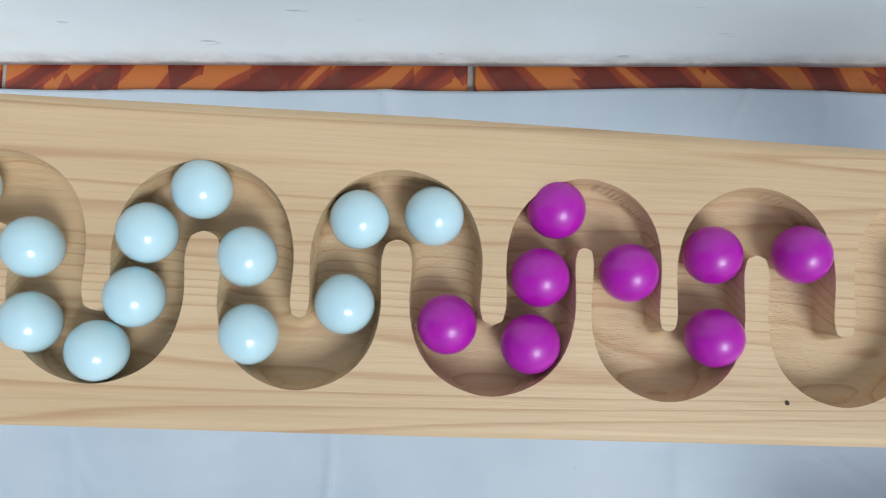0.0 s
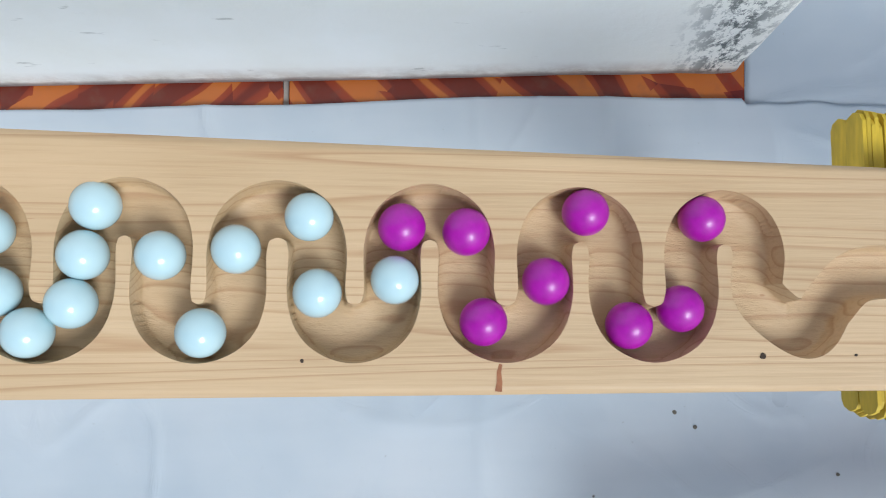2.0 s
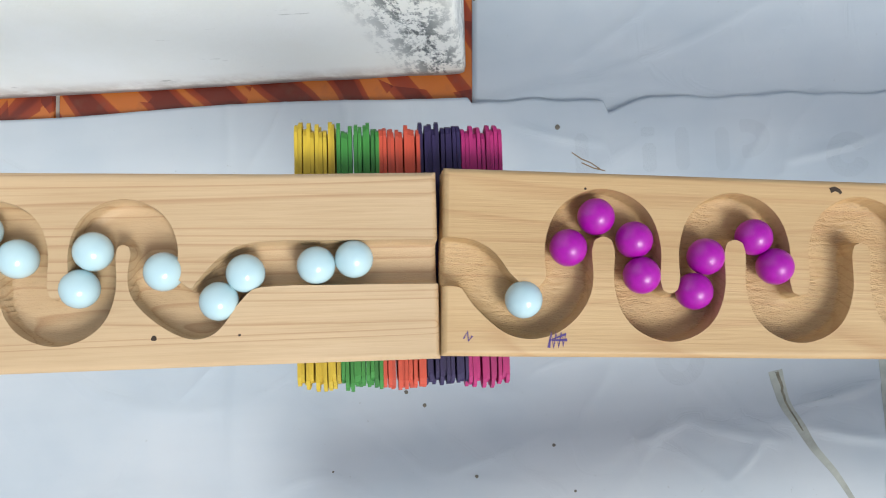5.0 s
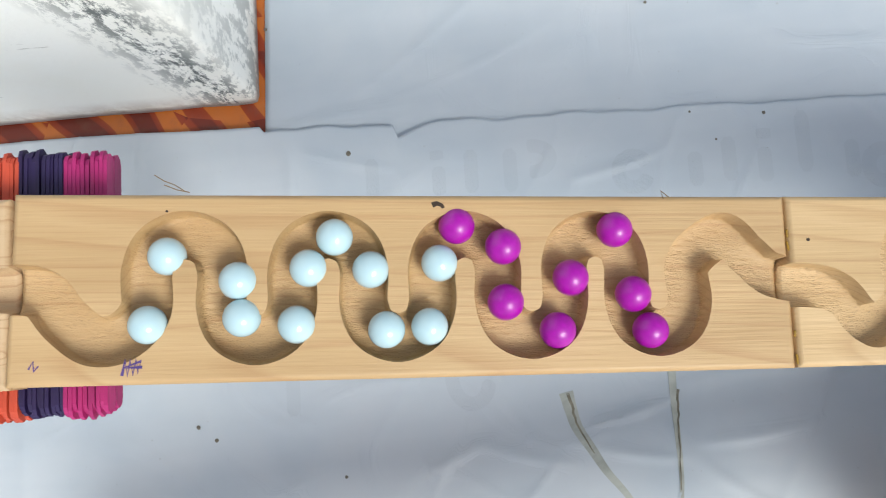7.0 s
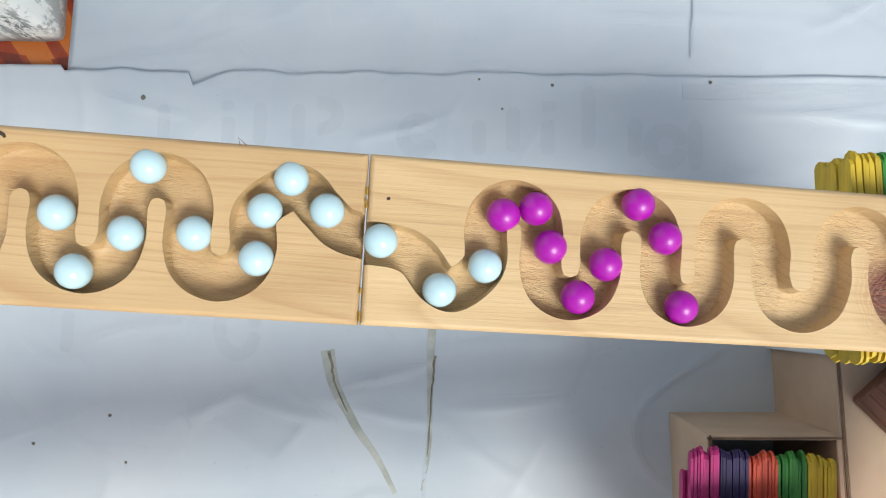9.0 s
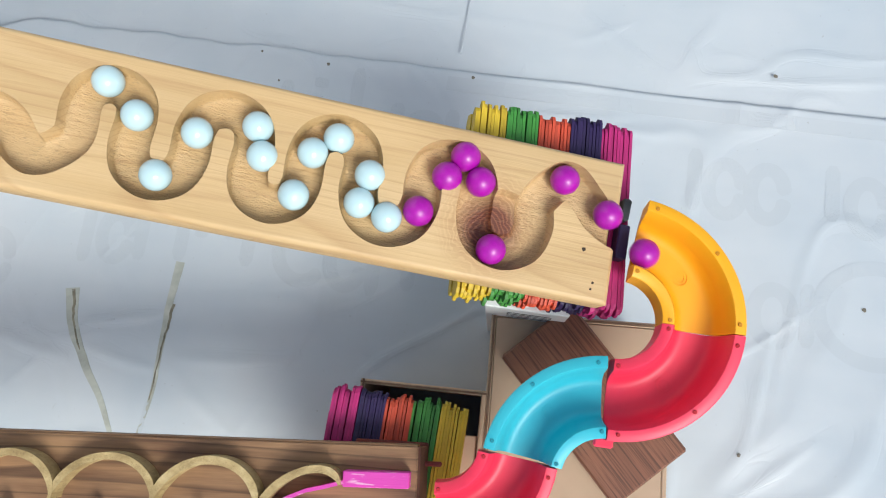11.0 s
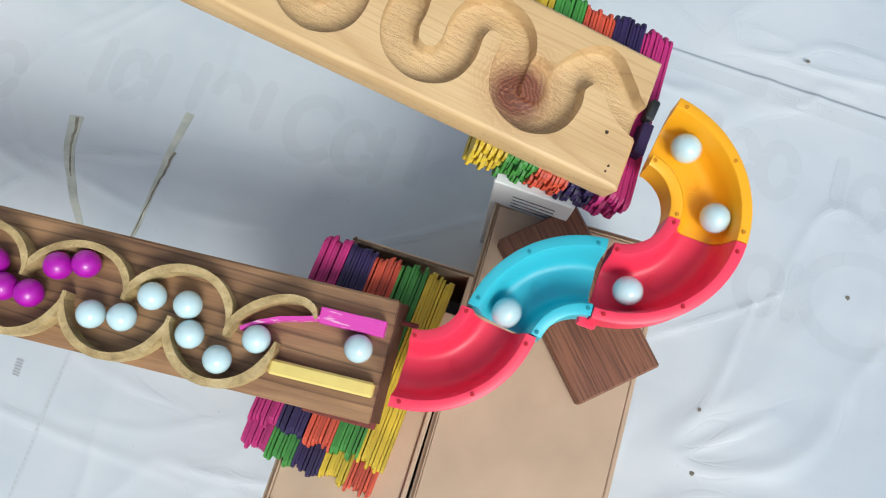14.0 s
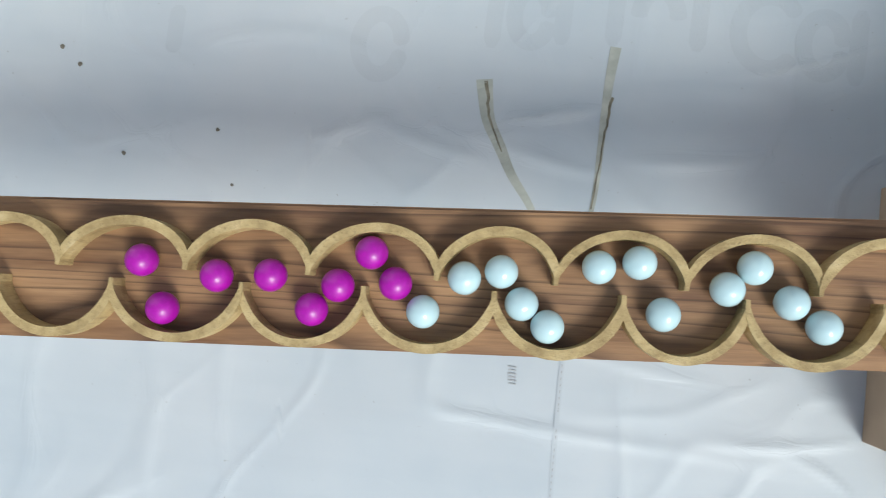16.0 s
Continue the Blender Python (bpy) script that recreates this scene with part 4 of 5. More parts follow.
wedge = [(0, y, z) for y in (-D_WIDE / 2 + 0.001, D_WIDE / 2 - 0.001) for z in (-0.001, -0.0150)] + [(0.0042, y, -0.0150) for y in (-D_WIDE / 2 + 0.001, D_WIDE / 2 - 0.001)] \
    + [(0.0012, y, -0.001) for y in (-D_WIDE / 2 + 0.001, D_WIDE / 2 - 0.001)]
part("end_grain", mesh_of("end_grain", wedge, [(0, 6, 4, 1), (2, 3, 5, 7), (0, 2, 7, 6), (6, 7, 5, 4), (1, 4, 5, 3), (0, 1, 3, 2)], END_GRAIN), lower, pose(D_LEN - 0.0006, 0, 0), "dark weathered end grain")


part("red_peg", block("red_peg", (0.016, 0.0028, 0.0028), stained("peg_red", (0.16, 0.02, 0.018)), 0.0008), lower, pose(D_LEN + 0.004, 0.0235, -0.0125), "thin dull red peg")


def arch(points, half=0.0021, tall=0.0115):
    me = ribbon("strip", points, half * random.uniform(0.92, 1.12), tall * random.uniform(0.95, 1.06), STRIP, points=True)
    return me


def scallop(x0, y0, x1, y1, xm, ym):
    """Points of a round arch from one cusp to the next over its crown."""
    out = []
    for k in range(25):
        a = math.pi * k / 24
        u = 0.5 - 0.5 * math.cos(a)
        bx, by = x0 + (x1 - x0) * u, y0 + (y1 - y0) * u
        cx, cy = xm, ym
        s = math.sin(a) ** 1.05
        out.append((bx + (cx - (x0 + x1) / 2) * s, by + (cy - (y0 + y1) / 2) * s))
    return [tuple((D_INV @ Vector((px, py, 0)))[:2]) for px, py in out]


cusp_up = lambda x: -0.1285 - 0.054 * (0.6787 - x)
crown_up = lambda x: -0.1062 - 0.061 * (0.6427 - x)
cusp_low = lambda x: -0.1325 - 0.062 * (0.6537 - x)
crown_low = lambda x: -0.1592 - 0.056 * (0.6811 - x)
CUSPS_UP = [0.7362, 0.6787, 0.6213, 0.5640, 0.5104, 0.4515, 0.3937, 0.3324, 0.2740]
CUSPS_LOW = [0.7642, 0.7060, 0.6480, 0.5945, 0.5373, 0.4779, 0.4211, 0.3594, 0.3029, 0.2450]
for a, b in zip(CUSPS_UP, CUSPS_UP[1:]):
    xm = (a + b) / 2 + 0.0015
    part("strip", arch(scallop(a + 0.0004, cusp_up(a), b - 0.0004, cusp_up(b), xm, crown_up(xm))), lower)
for a, b in zip(CUSPS_LOW, CUSPS_LOW[1:]):
    xm = (a + b) / 2 + 0.001
    part("strip", arch(scallop(a + 0.0004, cusp_low(a), b - 0.0004, cusp_low(b), xm, crown_low(xm))), lower)
part("strip", arch(scallop(0.7375, -0.1305, 0.7805, -0.1080, 0.7560, -0.1045)), lower)
p = D_INV @ Vector((0.7995, -0.1035, D_Z))
part("pink_stick", block("pink_stick", (0.036, 0.0085, 0.0095), PINK, 0.0005), lower, pose(p.x, p.y, 0, 0, 0, 0.5), "pink painted stick")
bent = [tuple((D_INV @ Vector((px, py, 0)))[:2]) for px, py in ((0.7434, -0.1242), (0.752, -0.1180), (0.762, -0.1130), (0.772, -0.1100), (0.7822, -0.1065))]
part("pink_strip", ribbon("pink_strip", bent, 0.001, 0.0095, PINK), lower, None, "bent pink strip")
p = D_INV @ Vector((0.7930, -0.1365, D_Z))
part("yellow_stick", block("yellow_stick", (0.0565, 0.0080, 0.0095), PALE_YELLOW, 0.0012), lower, pose(p.x, p.y, 0, 0, 0, 0.2), "pale yellow stick")

# ---- marks on the sheet ----
TOP = 0.0056
GHOST_INK = plain("faded_ink", (0.43, 0.44, 0.45), 0.6, 0.3, 300.0)
# slightly darker vinyl: for print showing through, and for shading painted along folds
GHOST = sheet_material("show_through", 0.95)


def sheet_z(x, y):
    return 0.0032 + max(0.0, 0.0012 + height(x, y, 1.0))


def laid(me, lift):
    """Lower a flat mesh onto the sheet's waves."""
    for v in me.vertices:
        v.co.z += sheet_z(v.co.x, v.co.y) + lift
    return me


def tear(points, half, label, mat=TEAR):
    me = ribbon("torn_crease", spline([(x, y, 0) for x, y in points], 6)[:, :2], half, 0.0008, mat, mat is TEAR)
    tagged(new("torn_crease", laid(me, -0.0004)), label, "tear", kind="structure")


def tear_core(points, half):
    rag = [(x + random.uniform(-0.0006, 0.0006), y) for x, y in spline([(x, y, 0) for x, y in points], 4)[:, :2]]
    tagged(new("torn_crease", laid(ribbon("torn_crease", rag, half, 0.0008, TORN_CORE, True), -0.0001)), "dark core of a torn crease in the vinyl sheet", "tear", kind="structure")


tear_core([(0.5185, 0.000), (0.5205, -0.012), (0.5235, -0.027), (0.5325, -0.047)], 0.0013)
tear_core([(0.6025, -0.005), (0.6005, -0.020), (0.5985, -0.040), (0.5945, -0.080)], 0.0010)
tear([(0.517, 0.001), (0.5190, -0.012), (0.5225, -0.027), (0.532, -0.045), (0.5410, -0.062), (0.5550, -0.082), (0.569, -0.109)], 0.0056, "greyish torn crease in the vinyl sheet")
tear([(0.6020, 0.029), (0.6000, 0.010), (0.5985, -0.010), (0.5975, -0.040), (0.5960, -0.075), (0.590, -0.107)], 0.0036, "long pale torn crease in the vinyl sheet")
tear([(0.5935, -0.082), (0.590, -0.12), (0.5850, -0.183), (0.5850, -0.27), (0.584, -0.36)], 0.0016, "faint grey fold line in the vinyl sheet", GHOST)
# these two folds get their shading from thin ribbons of darker colour
tear([(0.5235, -0.029), (0.534, -0.0265), (0.545, -0.0245), (0.558, -0.021)], 0.0009, "short crease across the vinyl sheet", GHOST)
tear([(0.809, 0.222), (0.815, 0.30), (0.821, 0.38), (0.828, 0.48)], 0.0005, "straight fold line in the vinyl sheet", GHOST)
hem = [(0.80 + 0.02 * k, lower_edge(0.80 + 0.02 * k) - 0.0125) for k in range(40)]
tear(hem, 0.0062, "grey hem pressed along the vinyl sheet's edge", GHOST)
dashes = empty("dashed_line", Matrix.Translation((0, 0, TOP - 0.0006)), "row of fine dark dashes along a fold of the sheet", "print")
dash = block("dash", (0.0006, 0.0024, 0.0003), GHOST_INK, 0)
for k in range(46):
    part("dash", dash, dashes, pose(0.5852 - 0.00002 * k, -0.180 - 0.0042 * k, sheet_z(0.5852, -0.180 - 0.0042 * k) - TOP + 0.0009, 0, 0, 2))
fine_print = empty("fine_print", Matrix.Translation((0, 0, TOP - 0.0006)), "small block of unreadable grey print on the sheet", "print")
for k in range(6):
    part("print_bar", block("print_bar", (0.0060 - 0.0010 * (k % 2), 0.0009, 0.0003), GHOST_INK, 0), fine_print, pose(0.553 + 0.0002 * k, -0.188 - 0.0022 * k, sheet_z(0.553, -0.188 - 0.0022 * k) - TOP + 0.0008, 0, 0, -3))
for x, y, r in ((0.2200, 0.0015, 0.0016), (0.2345, -0.0100, 0.0016), (0.2735, -0.0695, 0.0015), (0.3620, 0.2130, 0.0022), (0.6424, 0.2130, 0.001), (0.8210, 0.2010, 0.0014),
                (1.0610, 0.2180, 0.0016), (1.1260, 0.0360, 0.0015), (1.0370, -0.0770, 0.0014), (1.0420, -0.1220, 0.0016), (0.155, -0.06, 0.001), (0.47, -0.17, 0.001),
                (0.338, -0.048, 0.0014), (0.352, -0.085, 0.0012), (0.66, 0.188, 0.001), (0.70, 0.205, 0.0013), (0.30, 0.33, 0.0015), (0.62, 0.31, 0.0014)):
    d = dot(0, 0, r, None, GRIME, "speck", "dark speck of dirt on the sheet")
    d.matrix_basis = Matrix.Translation((x, y, sheet_z(x, y) + 0.0002))
    tagged(d, category="dirt")

# print that shows through the sheet, unreadable: stems, dots and bows of thick strokes
def print_stroke(points, half):
    """A broad stroke that follows the sheet's waves."""
    p = spline([(x, y, 0) for x, y in points], 8)[:, :2]
    d = np.gradient(p, axis=0)
    d /= np.linalg.norm(d, axis=1)[:, None] + 1e-9
    verts, faces, n = [], [], len(p)
    for i in range(n):
        w = half * min(1.0, 0.45 + 0.3 * min(i, n - 1 - i))
        for j in range(5):
            o = w * (j / 2 - 1)
            x, y = p[i, 0] + d[i, 1] * o, p[i, 1] - d[i, 0] * o
            verts.append((x, y, sheet_z(x, y) + 0.00018))
    for i in range(n - 1):
        for j in range(4):
            q = i * 5 + j
            faces.append((q, q + 1, q + 6, q + 5))
    me = mesh_of("print_stroke", verts, faces, GHOST, True)
    me.flip_normals() if me.polygons[0].normal.z < 0 else None
    tagged(new("print_stroke", me), "faint grey print showing through the vinyl sheet", "print", kind="structure")


def stem(x, y, tall, half=0.0056, lean=0.04):
    print_stroke([(x - lean * tall / 2, y - tall / 2), (x, y), (x + lean * tall / 2, y + tall / 2)], half)


def bow(x, y, rx, ry, a0=0, a1=350, half=0.0056):
    print_stroke([(x + rx * math.cos(radians(a0 + (a1 - a0) * k / 10)), y + ry * math.sin(radians(a0 + (a1 - a0) * k / 10))) for k in range(11)], half)


for x, y, tall in ((0.380, 0.188, 0.036), (0.435, 0.181, 0.024), (0.435, 0.2025, 0.008), (0.462, 0.186, 0.036), (0.494, 0.183, 0.036), (0.641, 0.166, 0.028), (0.668, 0.171, 0.036), (0.697, 0.188, 0.009),
                   (0.695, 0.163, 0.028), (0.727, 0.178, 0.050), (0.762, 0.160, 0.030), (0.807, 0.152, 0.040), (1.000, 0.128, 0.050), (1.104, 0.124, 0.045), (1.150, 0.116, 0.046), (1.182, 0.122, 0.046),
                   (1.085, 0.028, 0.048), (0.300, 0.020, 0.034), (0.520, 0.048, 0.050), (0.566, 0.050, 0.044), (0.600, 0.052, 0.044), (0.655, 0.052, 0.044), (0.757, 0.040, 0.050), (0.785, 0.044, 0.046)):
    stem(x, y, tall)
for x, y, rx, ry, a0, a1 in ((0.512, 0.190, 0.015, 0.011, -100, 100), (0.592, 0.170, 0.012, 0.013, 20, 340), (0.785, 0.152, 0.012, 0.013, 0, 350), (1.024, 0.122, 0.013, 0.020, 0, 350),
                             (1.056, 0.120, 0.013, 0.020, 0, 350), (1.130, 0.114, 0.013, 0.020, 0, 350), (1.060, 0.026, 0.014, 0.020, 0, 350), (1.135, 0.032, 0.042, 0.036, 20, 330),
                             (0.444, 0.020, 0.015, 0.021, 0, 350), (0.545, 0.046, 0.012, 0.018, 0, 350), (0.628, 0.050, 0.013, 0.019, 0, 180), (0.700, 0.046, 0.020, 0.024, 30, 320), (0.735, 0.040, 0.013, 0.019, 0, 350)):
    bow(x, y, rx, ry, a0, a1)

# ---- marbles ----
def ball(mat):
    bm = bmesh.new()
    bmesh.ops.create_uvsphere(bm, u_segments=40, v_segments=24, radius=RADIUS)
    me = bpy.data.meshes.new("marble")
    bm.to_mesh(me)
    bm.free()
    me.materials.append(mat)
    me.polygons.foreach_set("use_smooth", [True] * len(me.polygons))
    return me


BALLS = {"purple": ball(PURPLE_MARBLE), "white": ball(WHITE_MARBLE)}
MARBLE_KEYS = {}   # seconds, metres along the run, metres to its left
MARBLE_KEYS["purple 1"] = [(0, 0.4910, 0.0021), (0.5, 0.5651, 0.0018), (1, 0.6344, -0.0011), (1.5, 0.6982, -0.0011), (2, 0.7676, 0.0032), (2.5, 0.8392, 0.0007), (3, 0.9345, 0.0011), (3.7, 1.0307, 0.0007), (5.8, 1.2475, 0.0053), (6, 1.2684, 0.0019), (6.5, 1.3313, -0.0000), (7, 1.4151, -0.0002), (7.5, 1.5022, -0.0038), (8, 1.6021, -0.0043), (8.5, 1.6847, -0.0034), (9, 1.7769, -0.0012), (9.5, 1.8544, 0.0037), (10, 1.9350, 0.0049), (10.2, 1.9613, 0.0020), (12.3, 2.4968, -0.0003), (12.5, 2.5279, -0.0059), (15.5, 2.9381, 0.0013), (16, 3.0008, -0.0019)]
MARBLE_KEYS["purple 2"] = [(0, 0.4626, -0.0000), (0.5, 0.5275, -0.0013), (1, 0.5967, 0.0006), (1.5, 0.6685, 0.0040), (2, 0.7358, 0.0016), (2.5, 0.8059, -0.0010), (3, 0.8831, 0.0004), (3.5, 0.9867, -0.0009), (3.7, 1.0144, -0.0052), (5.8, 1.2322, 0.0007), (6, 1.2496, 0.0047), (6.5, 1.3117, -0.0013), (7, 1.3956, 0.0036), (7.5, 1.4795, 0.0054), (8, 1.5756, -0.0027), (8.5, 1.6639, 0.0026), (9, 1.7429, 0.0023), (9.5, 1.8293, 0.0000), (10, 1.9123, 0.0007), (10.2, 1.9428, 0.0043), (12.3, 2.4713, 0.0055), (12.5, 2.4968, -0.0006), (13, 2.5806, 0.0031), (15.5, 2.9044, -0.0008), (16, 2.9765, 0.0025)]
MARBLE_KEYS["purple 3"] = [(0, 0.4416, -0.0027), (0.5, 0.5083, 0.0010), (1, 0.5747, 0.0021), (1.5, 0.6471, 0.0013), (2, 0.7154, -0.0017), (2.5, 0.7802, 0.0015), (3, 0.8550, 0.0011), (3.5, 0.9719, -0.0041), (3.7, 0.9913, -0.0035), (5.8, 1.2046, -0.0022), (6, 1.2322, 0.0000), (6.5, 1.2902, 0.0013), (7, 1.3697, 0.0062), (7.5, 1.4664, 0.0023), (8, 1.5577, -0.0008), (8.5, 1.6379, 0.0040), (9, 1.7254, 0.0038), (9.5, 1.8056, -0.0037), (10, 1.8830, -0.0011), (10.2, 1.9190, 0.0004), (12.3, 2.4497, 0.0015), (12.5, 2.4772, 0.0030), (13, 2.5546, 0.0050), (15, 2.8153, -0.0023), (15.5, 2.8757, 0.0005), (16, 2.9442, 0.0013)]
MARBLE_KEYS["purple 4"] = [(0, 0.3995, 0.0003), (0.5, 0.4692, 0.0030), (1, 0.5333, -0.0010), (1.5, 0.6037, 0.0013), (2, 0.6753, 0.0023), (2.5, 0.7509, 0.0009), (3, 0.8130, -0.0014), (3.5, 0.8934, 0.0010), (3.7, 0.9402, 0.0018), (5.8, 1.1783, 0.0017), (6, 1.1995, -0.0010), (6.5, 1.2475, 0.0033), (7, 1.3381, -0.0031), (7.5, 1.4231, -0.0022), (8, 1.5050, -0.0015), (8.5, 1.6095, -0.0018), (9, 1.6910, -0.0019), (9.5, 1.7700, 0.0009), (10, 1.8477, 0.0056), (10.2, 1.8856, -0.0008), (12.3, 2.3830, -0.0020), (12.5, 2.4541, 0.0058), (13, 2.5279, -0.0055), (13.5, 2.5949, -0.0009), (14.5, 2.7090, -0.0007), (15, 2.7835, -0.0021), (15.5, 2.8467, -0.0030), (16, 2.9072, -0.0020)]
MARBLE_KEYS["purple 5"] = [(0, 0.3750, 0.0049), (0.5, 0.4374, -0.0025), (1, 0.5040, -0.0008), (1.5, 0.5747, 0.0024), (2, 0.6471, 0.0001), (2.5, 0.7154, -0.0012), (3, 0.7802, 0.0032), (3.5, 0.8566, 0.0011), (3.7, 0.8899, 0.0009), (5.8, 1.1457, 0.0036), (6, 1.1740, 0.0026), (6.5, 1.2344, -0.0007), (7, 1.3168, -0.0037), (7.5, 1.4020, 0.0037), (8, 1.4853, 0.0055), (8.5, 1.5839, -0.0022), (9, 1.6718, -0.0003), (9.5, 1.7407, 0.0029), (10, 1.8315, 0.0041), (10.2, 1.8565, 0.0030), (12.3, 2.3337, 0.0001), (12.5, 2.4174, -0.0010), (13, 2.4991, -0.0026), (13.5, 2.5763, -0.0012), (14, 2.6405, -0.0007), (14.5, 2.6883, -0.0009), (15, 2.7514, -0.0003), (15.5, 2.8272, -0.0004), (16, 2.8757, 0.0000)]
MARBLE_KEYS["purple 6"] = [(0, 0.3585, 0.0000), (0.5, 0.4146, -0.0015), (1, 0.4768, 0.0026), (1.5, 0.5480, 0.0010), (2, 0.6164, -0.0004), (2.5, 0.6834, 0.0019), (3, 0.7611, 0.0017), (3.5, 0.8324, -0.0031), (3.7, 0.8566, 0.0012), (5.8, 1.1298, -0.0005), (6, 1.1484, 0.0028), (6.5, 1.2046, -0.0029), (7, 1.2880, 0.0032), (7.5, 1.3751, 0.0068), (8, 1.4664, 0.0055), (8.5, 1.5516, -0.0033), (9, 1.6379, 0.0036), (9.5, 1.7254, 0.0037), (10, 1.7989, -0.0033), (10.2, 1.8351, 0.0038), (12.3, 2.2976, 0.0040), (12.5, 2.3798, -0.0016), (13, 2.4772, 0.0045), (13.5, 2.5576, 0.0022), (14, 2.6121, -0.0028), (14.5, 2.6690, -0.0043), (15, 2.7341, 0.0037), (15.5, 2.8032, 0.0020), (16, 2.8592, 0.0018)]
MARBLE_KEYS["purple 7"] = [(0, 0.3412, -0.0018), (0.5, 0.3872, 0.0032), (1, 0.4567, -0.0001), (1.5, 0.5207, -0.0010), (2, 0.5865, 0.0023), (2.5, 0.6599, 0.0015), (3, 0.7290, -0.0019), (3.5, 0.7949, 0.0035), (3.7, 0.8247, -0.0005), (5.8, 1.1063, -0.0007), (6, 1.1298, -0.0011), (6.5, 1.1863, -0.0011), (7, 1.2659, 0.0061), (7.5, 1.3596, 0.0048), (8, 1.4448, -0.0037), (8.5, 1.5340, 0.0041), (9, 1.6217, 0.0032), (9.5, 1.7117, -0.0026), (10, 1.7786, 0.0008), (10.2, 1.8122, -0.0052), (12.3, 2.2508, -0.0096), (12.5, 2.3254, 0.0019), (13, 2.4541, 0.0017), (13.5, 2.5187, -0.0052), (14, 2.5893, -0.0039), (14.5, 2.6556, 0.0021), (15, 2.7111, -0.0011), (15.5, 2.7708, -0.0003), (16, 2.8368, 0.0003)]
MARBLE_KEYS["purple 8"] = [(0, 0.3172, -0.0008), (0.5, 0.3708, 0.0046), (1, 0.4332, -0.0021), (1.5, 0.4930, -0.0013), (2, 0.5651, 0.0015), (2.5, 0.6344, -0.0008), (3, 0.7028, 0.0014), (3.5, 0.7729, 0.0038), (3.7, 0.7926, 0.0031), (5.8, 1.0920, -0.0028), (6, 1.1085, -0.0012), (6.5, 1.1608, 0.0009), (7, 1.2496, 0.0046), (7.5, 1.3467, -0.0030), (8, 1.4191, 0.0001), (8.5, 1.5022, -0.0031), (9, 1.6047, -0.0026), (9.5, 1.6795, -0.0037), (10, 1.7602, 0.0041), (10.2, 1.7897, -0.0035), (12.3, 2.1722, 0.0066), (12.5, 2.2560, -0.0101), (13, 2.4327, -0.0059), (13.5, 2.5046, -0.0043), (14, 2.5787, -0.0033), (14.5, 2.6405, 0.0060), (15, 2.6855, -0.0015), (15.5, 2.7514, 0.0010), (16, 2.8181, 0.0011)]
MARBLE_KEYS["white 1"] = [(0, 0.2893, 0.0024), (0.5, 0.3561, 0.0004), (1, 0.4065, -0.0006), (1.5, 0.4734, 0.0029), (2, 0.5480, -0.0000), (2.5, 0.6058, 0.0002), (3, 0.6738, 0.0024), (3.5, 0.7509, -0.0020), (3.7, 0.7729, 0.0034), (5.8, 1.0684, 0.0034), (6, 1.0920, -0.0032), (6.5, 1.1432, 0.0043), (7, 1.2344, -0.0021), (7.5, 1.3141, -0.0031), (8, 1.3956, 0.0043), (8.5, 1.4833, 0.0053), (9, 1.5776, -0.0003), (9.5, 1.6589, 0.0023), (10, 1.7429, 0.0014), (10.2, 1.7700, 0.0020), (12.3, 2.1238, 0.0115), (12.5, 2.1937, 0.0034), (13, 2.3894, -0.0016), (13.5, 2.4864, 0.0002), (14, 2.5513, 0.0060), (14.5, 2.6090, -0.0008), (15, 2.6714, -0.0043), (15.5, 2.7341, 0.0029), (16, 2.8003, -0.0020)]
MARBLE_KEYS["white 2"] = [(0, 0.2713, 0.0025), (0.5, 0.3390, -0.0009), (1, 0.3786, 0.0027), (1.5, 0.4454, 0.0004), (2, 0.5083, 0.0000), (2.5, 0.5800, 0.0031), (3, 0.6471, -0.0001), (3.5, 0.7132, -0.0003), (3.7, 0.7358, -0.0018), (5.8, 1.0332, 0.0035), (6, 1.0659, 0.0043), (6.5, 1.1270, -0.0023), (7, 1.2074, -0.0034), (7.5, 1.2902, 0.0026), (8, 1.3697, 0.0052), (8.5, 1.4635, 0.0035), (9, 1.5542, -0.0020), (9.5, 1.6379, 0.0029), (10, 1.7217, 0.0025), (10.2, 1.7515, 0.0017), (12.3, 2.0858, -0.0045), (12.5, 2.1293, 0.0121), (13, 2.3217, 0.0024), (13.5, 2.4713, 0.0053), (14, 2.5416, -0.0081), (14.5, 2.5844, -0.0000), (15, 2.6556, -0.0016), (15.5, 2.7090, -0.0001), (16, 2.7680, -0.0032)]
MARBLE_KEYS["white 3"] = [(0, 0.2496, 0.0011), (0.5, 0.3193, -0.0023), (1, 0.3647, 0.0011), (1.5, 0.4188, -0.0025), (2, 0.4845, 0.0029), (2.5, 0.5570, 0.0009), (3, 0.6242, -0.0005), (3.5, 0.6855, 0.0034), (3.7, 0.7132, -0.0004), (5.8, 1.0172, -0.0013), (6, 1.0332, 0.0041), (6.5, 1.0999, -0.0035), (7, 1.1890, 0.0008), (7.5, 1.2632, 0.0058), (8, 1.3546, 0.0022), (8.5, 1.4426, -0.0026), (9, 1.5199, 0.0007), (9.5, 1.6169, 0.0026), (10, 1.6889, -0.0012), (10.2, 1.7236, 0.0028), (12.3, 2.0643, 0.0032), (12.5, 2.1001, -0.0004), (13, 2.2719, -0.0045), (13.5, 2.4368, -0.0054), (14, 2.5075, -0.0054), (14.5, 2.5638, 0.0018), (15, 2.6255, 0.0005), (15.5, 2.6883, 0.0010), (16, 2.7430, 0.0052)]
